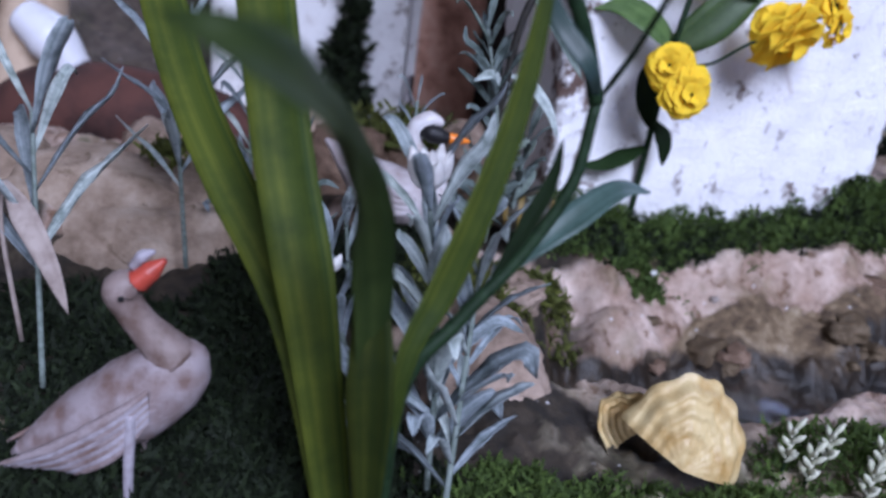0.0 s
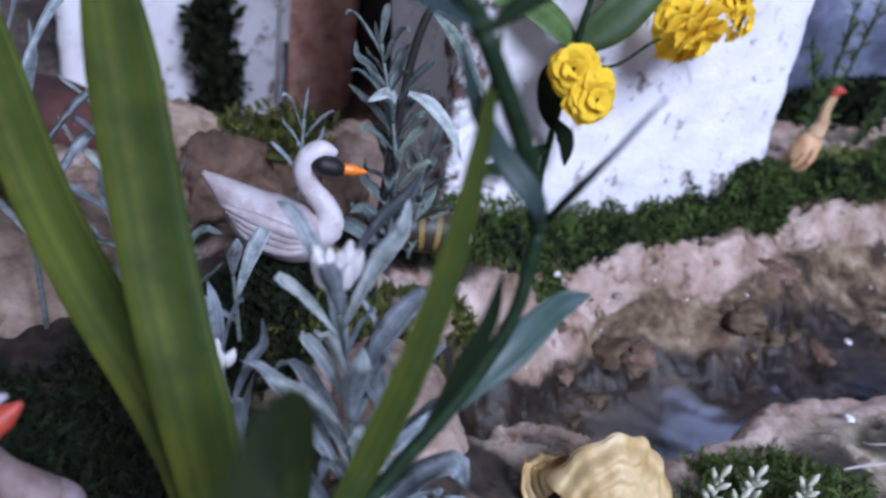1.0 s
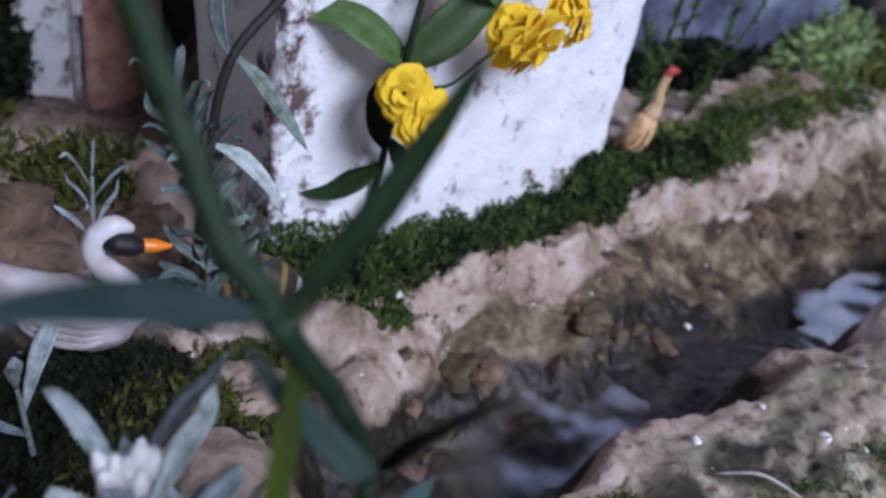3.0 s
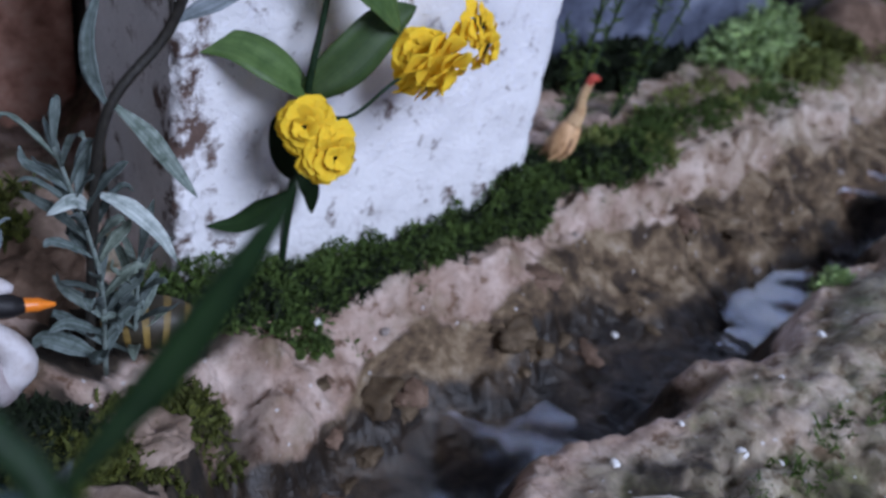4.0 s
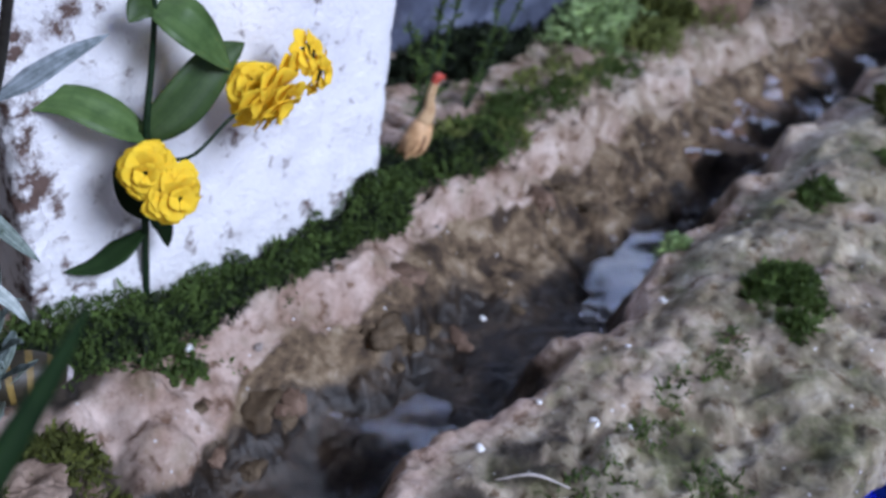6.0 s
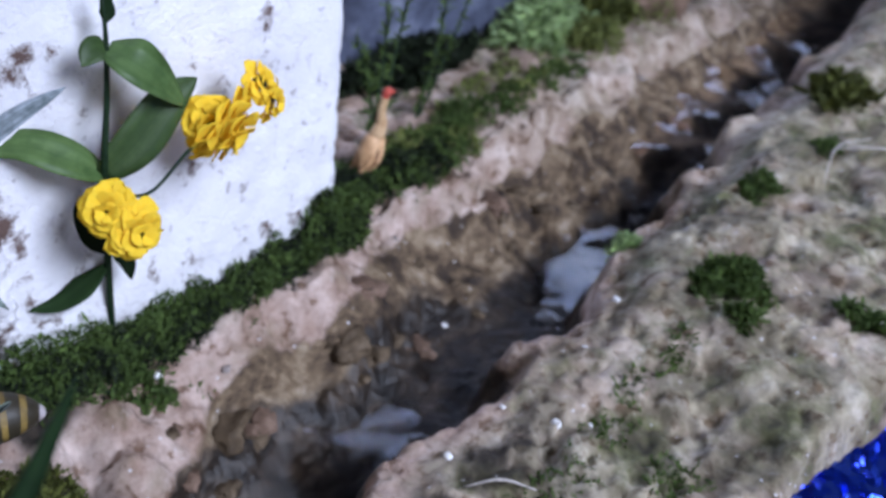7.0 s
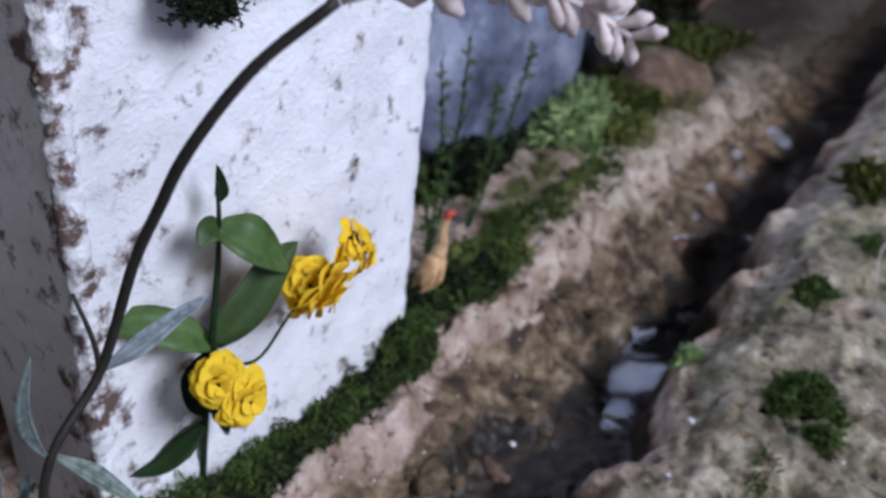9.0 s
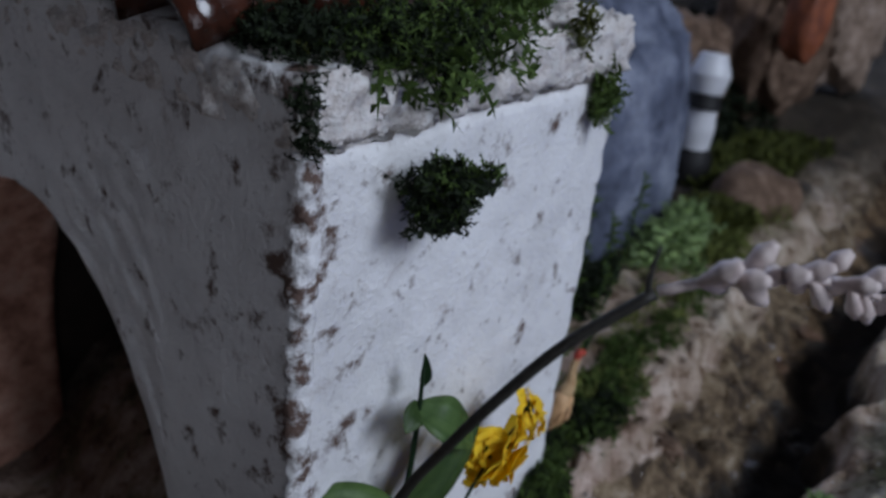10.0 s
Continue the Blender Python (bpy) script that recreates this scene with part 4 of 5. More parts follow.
def build_goose():
    z = 0.062
    x, y = 0.2475, 0.4015
    body = [(x - 0.0055, y, z + 0.001), (x - 0.0035, y, z + 0.006), (x - 0.0010, y, z + 0.013), (x + 0.0012, y, z + 0.020), (x + 0.0028, y, z + 0.026)]
    neck = [(x + 0.0018, y, z + 0.022), (x + 0.0040, y, z + 0.028), (x + 0.0036, y, z + 0.034), (x + 0.0044, y, z + 0.040), (x + 0.0062, y, z + 0.0445)]
    head = [(x + 0.0046, y, z + 0.0425), (x + 0.0066, y, z + 0.0455), (x + 0.0100, y - 0.001, z + 0.0455)]
    shells = [(body, (0.0018, 0.006, 0.0074, 0.0062, 0.002), 0, 0.85), (neck, (0.0046, 0.0034, 0.0025, 0.0023, 0.0018), 2, 0.9), (head, (0.0019, 0.0025, 0.0008), 1, 1.0)]
    for side in (-1, 1):
        for k in range(3):
            o = 0.0022 * k
            shells.append(([(x - 0.0105 + o, y + side * 0.003, z + 0.003 + 0.3 * o), (x - 0.0045 + o, y + side * 0.0056, z + 0.0105), (x - 0.0015 + o, y + side * 0.0045, z + 0.019)], (0.0006, 0.0019, 0.0009), 3 if k % 2 else 0, 0.7))
    figurine("goose_figurine", shells, [GOOSE_OCHRE, BEAK_RED, GOOSE_PALE, GOOSE_BROWN], "small ochre goose figurine with red head in moss", "figurine")


build_goose()


def build_striped_snail():
    """A rounded shell with yellow and black bands, a pale lip at its end."""
    cx, cy, cz = 0.0405, 0.294, 0.0765
    n = 34
    pts = [(cx - 0.014 + 0.031 * k / 8, cy - 0.003 * (k / 8) ** 2, cz + 0.002 * math.sin(math.pi * k / 8)) for k in range(9)]
    v, f = tube_data(pts, (0.0024, 0.005, 0.0072, 0.0081, 0.0083, 0.0079, 0.0068, 0.0048, 0.0014), 16, n)
    slots = []
    for k in range(n):
        slots += [2 if k > 31 else (0 if (k // 2) % 3 == 1 else 1)] * 16
    tagged(mesh_object("striped_snail_figurine", v, f, [STRIPE_YELLOW, STRIPE_DARK, SWAN_WHITE], None, None, slots + [1, 2]), "rounded figurine with yellow and black bands on the bank", "figurine")


build_striped_snail()


def build_shell():
    """A ribbed bivalve shell standing on its hinge, the rear valve pushed aside."""
    top = anchor("sea_shell", (0.0728, 0.1865, 0.0535), "pale yellow ribbed sea shell lying on the stream bank", "shell")
    for name, up, spot, size in (("front_valve", 1, pose(0.0030, 0, 0.0, 76, 0, 0) @ pose(0, 0, 0, 0, 0, -24), (1.0, 1.0)), ("rear_valve", -1, pose(-0.0030, 0.006, -0.001, 74, 0, 0) @ pose(0, 0, 0, 0, 0, 34), (0.62, 0.72))):
        bm = bmesh.new()
        n, m = 34, 54
        grid = []
        for i in range(n + 1):
            r = i / n
            row = []
            for j in range(m + 1):
                th = math.pi * (0.03 + 0.94 * j / m)
                fan = 0.00018 * r * math.sin(th * 26)
                ring = 0.0009 * r * math.sin(r * 34 + 1.6 * math.sin(th * 2.1 + 0.6) + 0.35 * math.sin(th * 11)) * (0.35 + 0.65 * max(0.0, math.sin(th * 0.9 - 0.25)))
                fold = 0.0016 * r * math.sin(th * 3.2 + 1)
                rad = 0.0208 * r * (1 + 0.05 * math.sin(3 * th + 1) + 0.025 * math.sin(13 * th) * r)
                row.append((rad * math.cos(th) * 0.82 * size[0], rad * math.sin(th) * 1.14 * size[1], up * (0.0125 * math.sqrt(max(0, 1 - (r * 0.97) ** 2)) - 0.0035 + fan + ring + fold)))
            grid.append(row)
        for sgn in (0.0, -0.0012 * up):
            vv = [[bm.verts.new((x, y, z + sgn)) for x, y, z in row] for row in grid]
            for i in range(n):
                for j in range(m):
                    bm.faces.new((vv[i][j], vv[i + 1][j], vv[i + 1][j + 1], vv[i][j + 1]))
        bmesh.ops.recalc_face_normals(bm, faces=bm.faces)
        v = part(name, bm, SHELL_YELLOW, top)
        v.matrix_local = spot
    return top


build_shell()


# ---- rocks ----
boulder("rock", (0.026, 0.222, 0.052), (0.021, 0.03, 0.017), 1, ROCK, "pinkish sand rock at the end of the stream", detail=5)
boulder("rock", (-0.028, 0.322, 0.072), (0.021, 0.018, 0.022), 2, BROWN_ROCK, "dull brown rock behind the swan", detail=5, rough=0.4)
boulder("rock", (0.004, 0.328, 0.068), (0.019, 0.017, 0.021), 22, BROWN_ROCK, "brown rock behind the swan's head", detail=5, rough=0.4)
boulder("rock", (0.017, 0.345, 0.072), (0.014, 0.014, 0.022), 23, ROCK, "pinkish rock by the arch", detail=4, rough=0.4)
boulder("rock", (-0.045, 0.345, 0.07), (0.022, 0.018, 0.03), 3, PALE_ROCK, "pale sand rock with moss on top", detail=5)
boulder("rock", (-0.095, 0.29, 0.054), (0.055, 0.035, 0.03), 4, PALE_ROCK, "broad sandy rock with moss spots", detail=5)
boulder("rock", (-0.16, 0.30, 0.058), (0.03, 0.028, 0.026), 5, PALE_ROCK, "upright sandy rock beside the duck", detail=4)
boulder("rock", (-0.075, 0.125, 0.045), (0.022, 0.018, 0.014), 6, BROWN_ROCK, "dull brown rock beside the duck", detail=4)
boulder("rock", (0.034, 0.264, 0.056), (0.013, 0.01, 0.01), 7, ROCK, "small pinkish rock below the snail", detail=5, rough=0.55)
boulder("rock", (-0.063, 0.43, 0.045), (0.02, 0.016, 0.018), 15, PALE_ROCK, "pale beige rock before the garden wall", detail=4, rough=0.35)
boulder("rock", (-0.034, 0.435, 0.04), (0.016, 0.013, 0.014), 16, PALE_ROCK, "small pale beige rock in olive moss", detail=4, rough=0.35)
boulder("rock", (-0.112, 0.36, 0.062), (0.015, 0.013, 0.014), 18, ROCK, "sandy rock behind the broad rock", detail=4, rough=0.35)
boulder("rock", (0.412, 0.478, 0.064), (0.017, 0.013, 0.013), 8, ROCK, "sandy rock on the mossy bank", detail=4)
boulder("rock", (0.372, 0.468, 0.062), (0.016, 0.011, 0.011), 9, ROCK, "sandy rock in moss", detail=4)
boulder("rock", (0.6, 0.545, 0.07), (0.05, 0.028, 0.036), 10, BROWN_ROCK, "brown rock under olive moss", detail=4)
boulder("slate_rock", (0.40, 0.60, 0.10), (0.15, 0.075, 0.17), 11, SLATE, "blue-grey layered slate rock behind the house", detail=6, rough=0.16, turn=0.25, strata=0.02)


def pebbles():
    rng = np.random.RandomState(8)
    for k in range(6):
        x = 0.1 + 0.5 * rng.rand()
        f = 0.12 + 0.8 * rng.rand()
        y = near_edge(x) + (far_edge(x) - near_edge(x)) * f
        r = 0.002 + 0.002 * rng.rand()
        boulder("pebble", (x, y, hz(x, y) - r * 0.1), (r * 1.3, r, r * 0.6), 30 + k, PEBBLE, "wet grey pebble in the stream bed", "pebble", 2, 0.2, rng.rand() * 3, "stream pebbles")
    for x, y, r in ((0.104, 0.3243, 0.0018), (0.222, 0.222, 0.0019), (0.249, 0.326, 0.0016), (0.259, 0.246, 0.0012), (0.235, 0.216, 0.0012), (0.178, 0.232, 0.0016), (0.293, 0.262, 0.0016), (0.21, 0.24, 0.001)):
        boulder("pebble", (x, y, hz(x, y) + r * 0.15), (r, r * 1.2, r * 0.7), int(x * 1e4), PEBBLE_WHITE, "small white pebble on sand", "pebble", 2, 0.12, 0, "white pebbles")


def bank_stones():
    rng = np.random.RandomState(19)
    kinds = ((MUD_LUMP, "dark brown lump of mud on the lower bank"), (BROWN_ROCK, "rough brown stone stuck in the lower bank"), (MUD_LUMP, "dark brown lump of mud on the lower bank"), (MUD_LUMP, "dark brown lump of mud on the lower bank"))
    for k in range(34):
        x = 0.09 + 0.5 * rng.rand() ** 1.3
        y = float(far_edge(np.array(x))) - 0.72 * (0.026 + 0.05 * rng.rand())
        r = 0.0025 + 0.005 * rng.rand() ** 1.5
        mat, label = kinds[k % 4]
        boulder("stone", (x, y, hz(x, y) - r * 0.45), (r * 1.6, r * 1.2, r * 0.75), 200 + k, mat, label, "stone", 4, 0.75, rng.rand() * 3, "lower bank stones")


pebbles()
bank_stones()


def build_cloth():
    xs, ys = np.arange(0.2, 1.2, 0.0035), np.arange(-0.25, 0.20, 0.0035)
    X, Y = np.meshgrid(xs, ys)
    line = 0.150 + 0.17 * (X - 0.25)
    fall = np.clip((line - Y) / 0.05, 0, 1)
    Z = 0.056 - 0.04 * fall + 0.012 * ss(0.25, 0.4, X) + 0.008 * fbm(X, Y, 0.04, 61, 3)
    Z = np.where(Y > line, Z - 1.4 * (Y - line), Z)
    nx, ny = len(xs), len(ys)
    i = (np.arange(ny - 1)[:, None] * nx + np.arange(nx - 1)[None, :]).ravel()
    quads = np.stack([i, i + 1, i + nx + 1, i + nx], 1).tolist()
    ob = mesh_object("sequin_cloth", np.stack([X.ravel(), Y.ravel(), Z.ravel()], 1), quads, SEQUIN)
    sol = ob.modifiers.new("thickness", "SOLIDIFY")
    sol.thickness = 0.001
    return tagged(ob, "glittering dark blue sequin cloth laid round the landscape", "cloth")


build_cloth()

# ---- plants ----
def build_strap_plant():
    p = anchor("strap_leaf_plant", (-0.008, 0.136, 0.055), "tall green plant with long strap leaves rising from dark moss", "plant")
    b = (-0.008, 0.137, 0.055)
    leaf("leaf", [b, (-0.022, 0.156, 0.102), (-0.0392, 0.1733, 0.1244), (-0.0510, 0.1878, 0.1392), (-0.0628, 0.2053, 0.1600), (-0.074, 0.222, 0.186)], 0.0102, STRAP, p, "strap", (0.2, -0.9, 0.3), 0.3, 24)
    leaf("leaf", [(-0.008, 0.139, 0.055), (-0.0172, 0.147, 0.108), (-0.0246, 0.1586, 0.1331), (-0.03, 0.171, 0.1522), (-0.0343, 0.1824, 0.1673), (-0.041, 0.199, 0.190)], 0.0118, STRAP, p, "strap", (0.1, -0.95, 0.2), 0.35, 24)
    leaf("leaf", [(-0.005, 0.134, 0.055), (-0.0045, 0.1305, 0.105), (-0.0062, 0.1195, 0.1385), (-0.0085, 0.0950, 0.1590), (-0.0100, 0.0735, 0.1708), (-0.0150, 0.0650, 0.1765), (-0.0205, 0.066, 0.178)], 0.0096, STRAP_DARK, p, "lance", (0.25, -0.8, 0.5), 0.4, 26, 0.3)
    leaf("leaf", [(-0.002, 0.132, 0.055), (-0.0035, 0.1275, 0.1000), (-0.0045, 0.129, 0.1185), (-0.0075, 0.1315, 0.135)], 0.0095, STRAP, p, "lance", (-0.15, -0.95, 0.25), 0.35, 18)
    leaf("leaf", [(-0.002, 0.133, 0.055), (0.0008, 0.1285, 0.107), (0.0062, 0.1325, 0.1226), (0.0116, 0.1345, 0.1393), (0.0158, 0.1378, 0.1556), (0.0178, 0.1395, 0.1715), (0.0188, 0.141, 0.187)], 0.0062, STRAP, p, "lance", (0.3, -0.85, 0.4), 0.5, 24)
    return p


def build_branch_plant():
    p = anchor("branching_plant", (0.0, 0.133, 0.055), "slender branching plant with blue-green lance leaves above the stream", "plant")
    n1, n2 = (0.0301, 0.1452, 0.1559), (0.0160, 0.1390, 0.1856)
    stem("stem", [(-0.0005, 0.1325, 0.055), (0.0012, 0.1305, 0.102), (0.0106, 0.1347, 0.1168), (0.0207, 0.1393, 0.1288), (0.0280, 0.1425, 0.1420), n1], (0.0017, 0.0013, 0.0011), STEM_GREEN, p, 10, 30)
    stem("branch", [n1, (0.0252, 0.1430, 0.1690), n2], (0.0015, 0.0015), STEM_GREEN, p)
    stem("branch", [n2, (0.0145, 0.1416, 0.1880), (0.0118, 0.1440, 0.1910), (0.0080, 0.150, 0.2010), (0.003, 0.16, 0.214)], (0.0017, 0.0015), STEM_GREEN, p)
    leaf("leaf", [n2, (0.0255, 0.1475, 0.1920), (0.035, 0.157, 0.1965), (0.0440, 0.166, 0.2005)], 0.0066, DARK_LEAF, p, "lance", (0.4, -0.9, 0.0), 0.6, 18)
    leaf("leaf", [n2, (0.0071, 0.1370, 0.1895), (-0.0015, 0.1325, 0.1935), (-0.0088, 0.1275, 0.1965)], 0.0050, BLUE_LEAF_SHADED, p, "lance", (0, -0.5, 0.85), 0.3, 20)
    leaf("leaf", [n1, (0.0272, 0.1398, 0.1625), (0.0217, 0.1415, 0.1686), (0.0170, 0.1410, 0.1757), (0.0126, 0.1366, 0.1856)], 0.0040, BLUE_LEAF, p, "lance", (-0.25, -0.75, 0.6), 0.15, 18)
    leaf("leaf", [n1, (0.0330, 0.1420, 0.1625), (0.0355, 0.1360, 0.1725), (0.0371, 0.1295, 0.1823)], 0.0032, DARK_LEAF, p, "lance", (0, -0.4, 0.9), 0.4, 16)
    leaf("leaf", [(0.0170, 0.1380, 0.1245), (0.0286, 0.1440, 0.1335), (0.0385, 0.1520, 0.1380), (0.0474, 0.1605, 0.1355)], 0.0060, BLUE_LEAF, p, "lance", (0.1, -0.6, 0.8), 0.3, 18)
    leaf("leaf", [(0.0150, 0.1372, 0.1225), (0.0207, 0.1395, 0.1345), (0.0240, 0.1410, 0.1425), (0.0250, 0.1420, 0.150)], 0.0034, DARK_LEAF, p, "lance", (-0.2, -0.9, 0.3), 0.45, 16)
    return p


def flower(parent, centre, face, size, seed, count=(10, 9, 7, 5)):
    """A double blossom: a green calyx with rings of ruffled petals round it."""
    rng = random.Random(seed)
    q = Vector(face).normalized().to_track_quat("Z", "Y").to_matrix().to_4x4()
    base = Matrix.Translation(Vector(centre) - Vector(parent.location)) @ q @ Matrix.Scale(size, 4)
    bm = bmesh.new()
    bmesh.ops.create_cone(bm, segments=10, radius1=0.12, radius2=0.36, depth=0.5, cap_ends=True)
    head = part("flower", bm, STEM_GREEN, parent, "double yellow blossom with ruffled petals")
    head.matrix_local = base @ Matrix.Translation((0, 0, -0.3))
    meshes = []
    for kind in range(3):
        verts, uvs, faces = [], [], []
        n, m = 7, 6
        for i in range(n + 1):
            t = i / n
            w = 0.72 * math.sin(math.pi * min(1, 0.06 + 0.8 * t) ** 1.5) ** 0.6
            for j in range(m + 1):
                u = j / m * 2 - 1
                z = 0.3 * t - 0.22 * t ** 3 + 0.1 * u * u * t + 0.025 * t * math.sin(u * (4 + kind) + kind * 1.9)
                verts.append((u * w, t * (1 - 0.3 * u * u + 0.025 * math.cos(u * 8 + kind)), z))
                uvs.append((j / m, t))
        k = len(verts)
        verts += [(x, y, z - 0.025) for x, y, z in verts]
        uvs += uvs
        for i in range(n):
            for j in range(m):
                a = i * (m + 1) + j
                faces += [(a, a + 1, a + m + 2, a + m + 1), (k + a, k + a + m + 1, k + a + m + 2, k + a + 1)]
        for j in range(m):
            a = n * (m + 1) + j
            faces.append((a, a + 1, k + a + 1, k + a))
        o = mesh_object("petal", verts, faces, PETAL, head, uvs)
        meshes.append(o.data)
        bpy.data.objects.remove(o)
    for ring, num in enumerate(count):
        for i in range(num):
            turn = 360 * (i + 0.5 * (ring % 2)) / num + rng.uniform(-20, 20)
            rise = (-26, -12, 4, 24)[ring] + rng.uniform(-14, 14)
            scale = (0.54, 0.52, 0.46, 0.38)[ring] * rng.uniform(0.9, 1.1)
            o = new("petal", meshes[rng.randrange(3)])
            o.parent = head
            o.matrix_local = pose(0, 0, 0.2 + 0.1 * ring, 0, 0, turn) @ pose(0, (0.42, 0.34, 0.22, 0.06)[ring] * rng.uniform(0.85, 1.15), 0, rise, rng.uniform(-22, 22), 0) @ Matrix.Scale(scale, 4)
    return head


def build_yellow_plant():
    p = anchor("yellow_flower_plant", (0.093, 0.3405, 0.056), "yellow-flowered plant with broad green leaves against white plaster", "plant")
    node, up = (0.0922, 0.3235, 0.1375), (0.098, 0.3275, 0.178)
    stem("stem", [(0.093, 0.3405, 0.056), (0.0925, 0.334, 0.09), node, (0.0955, 0.325, 0.16), up, (0.0985, 0.3285, 0.193)], (0.0015, 0.0013, 0.0010, 0.0006), STEM_GREEN, p, 8, 28)
    leaf("leaf", [node, (0.0815, 0.3245, 0.1455), (0.0700, 0.3290, 0.1500), (0.0560, 0.3345, 0.1475)], 0.0138, BROAD, p, "broad", (0, -0.55, 0.85), 0.15, 20, label="broad pale green leaf")
    leaf("leaf", [node, (0.1035, 0.323, 0.1478), (0.1150, 0.3255, 0.1590), (0.1270, 0.3300, 0.1635)], 0.0155, BROAD, p, "broad", (0.25, -0.85, 0.45), 0.2, 20)
    leaf("leaf", [up, (0.1040, 0.322, 0.1755), (0.1110, 0.3215, 0.1690), (0.1200, 0.323, 0.1575)], 0.0165, BROAD, p, "broad", (0.4, -0.75, 0.5), 0.2, 18)
    leaf("leaf", [up, (0.0930, 0.3235, 0.1795), (0.0885, 0.3205, 0.1765)], 0.0085, BROAD, p, "broad", (-0.2, -0.8, 0.5), 0.25, 14)
    leaf("leaf", [(0.0985, 0.328, 0.186), (0.0995, 0.3285, 0.1905), (0.0985, 0.3285, 0.1985)], 0.0052, DARK_LEAF, p, "lance", (0, -0.9, 0.3), 0.3, 12)
    leaf("leaf", [(0.0925, 0.333, 0.096), (0.0835, 0.3300, 0.0915), (0.0740, 0.3290, 0.0872), (0.0640, 0.3305, 0.0865)], 0.0098, DARK_LEAF, p, "lance", (0, -0.4, 0.9), 0.2, 16, label="dark green leaf low on the stem")
    leaf("leaf", [(0.0922, 0.325, 0.134), (0.0865, 0.3235, 0.1270), (0.0860, 0.3230, 0.1160), (0.0905, 0.3260, 0.1050)], 0.0105, DARK_LEAF, p, "lance", (-0.2, -0.9, 0.2), 0.25, 16)
    leaf("leaf", [(0.0925, 0.330, 0.108), (0.0975, 0.3285, 0.100), (0.099, 0.3285, 0.090)], 0.0075, DARK_LEAF, p, "lance", (0.1, -0.9, 0.2), 0.2, 14)
    stem("flower_stalk", [node, (0.0925, 0.3145, 0.1350), (0.0915, 0.3100, 0.1325)], (0.0008, 0.0007), STEM_GREEN, p, 6, 10)
    stem("flower_stalk", [(0.0935, 0.3160, 0.1335), (0.1032, 0.3120, 0.1350), (0.1180, 0.3190, 0.1425), (0.134, 0.327, 0.148)], (0.0006, 0.0006), STEM_GREEN, p, 6, 14)
    stem("flower_stalk", [(0.128, 0.3245, 0.1465), (0.140, 0.3275, 0.152), (0.150, 0.330, 0.154)], (0.0006, 0.0005), STEM_GREEN, p, 6, 10)
    flower(p, (0.0880, 0.3092, 0.1332), (-0.3, -0.88, 0.4), 0.0106, 1)
    flower(p, (0.0962, 0.3066, 0.1246), (0.25, -0.95, 0.1), 0.0116, 2)
    flower(p, (0.1350, 0.3245, 0.1455), (0.5, -0.7, -0.45), 0.0172, 3)
    flower(p, (0.1290, 0.3250, 0.1485), (-0.3, -0.75, 0.3), 0.0115, 4)
    flower(p, (0.1500, 0.3290, 0.1590), (0.45, -0.7, 0.5), 0.0088, 5, (7, 6, 5, 3))
    flower(p, (0.1545, 0.3290, 0.1505), (0.6, -0.7, -0.1), 0.0088, 6, (7, 6, 4, 3))
    return p


def bud_cluster(parent, at, size, seed, count=6, mat=None, up=(0, -0.2, 1), label="cluster of white buds"):
    """Small plump buds standing together, one mesh for each bud."""
    rng = random.Random(seed)
    inv = Vector(parent.location)
    first = None
    for k in range(count):
        th = 2.4 * k + rng.random()
        r = size * 0.42 * math.sqrt(k / count)
        root = Vector(at) + Vector((r * math.cos(th), r * math.sin(th), 0)) * 0.6
        lean = Vector((math.cos(th) * r * 0.9, math.sin(th) * r * 0.9, 0)) + Vector(up) * size * rng.uniform(0.8, 1.15)
        v, f = tube_data([root - inv, root + lean * 0.5 - inv, root + lean - inv], (size * 0.1, size * 0.24, size * 0.2, size * 0.05), 8, 8)
        mesh_object("bud", v, f, mat or BUD, parent)


def silver_sprig(base, tip, leaves, length, seed, label, buds=0.0, wide=0.26, bow=(0, 0, 0), first=0.15, group="", mat=SILVER):
    """A grey felted sprig: a stem with narrow leaves that bow outwards all round it."""
    rng = random.Random(seed)
    p = anchor("silver_sprig", base, label, "plant", group)
    b, t = Vector(base), Vector(tip)
    mid = (b + t) / 2 + Vector(bow)
    stem("stem", [b, mid, t], (0.0008, 0.0005), STEM_SILVER, p, 7, 14)
    line = smooth_path([b, mid, t], 40)
    ax = (t - b).normalized()
    side = ax.cross(Vector((0, 1, 0))).normalized()
    fwd = side.cross(ax)
    for k in range(leaves):
        f = first + (1 - first) * k / max(1, leaves - 1)
        o = line[int(f * 40)]
        th = 2.4 * k + rng.uniform(-0.4, 0.4)
        out = side * math.cos(th) + fwd * math.sin(th) * 0.9
        L = length * (1.25 - 0.45 * f) * rng.uniform(0.75, 1.25)
        rise = 0.7 + 0.85 * f + rng.uniform(-0.25, 0.25)
        droop = rng.uniform(-0.25, 0.4)
        p1 = o + (out * 0.45 + ax * rise * 0.45) * L
        p2 = o + (out * 0.8 + ax * rise * 0.7) * L
        p3 = o + (out * rng.uniform(0.75, 1.15) + ax * (rise * 0.85 - droop)) * L
        leaf("leaf", [o, p1, p2, p3], L * wide * 0.98 * rng.uniform(0.8, 1.25), mat, p, "lance", tuple(ax * 0.8 - out * 0.5 + Vector((0, -0.35, 0))), 0.45, 12, rng.uniform(-0.9, 0.9), wave=0.12)
    if buds:
        bud_cluster(p, tip, buds, seed, 7)
    return p


def build_lavender():
    p = anchor("dry_flower_stalk", (0.024, 0.288, 0.07), "dark bent stalk ending in a pale bud spike, grey leaves below", "plant")
    node = (0.0465, 0.2815, 0.1745)
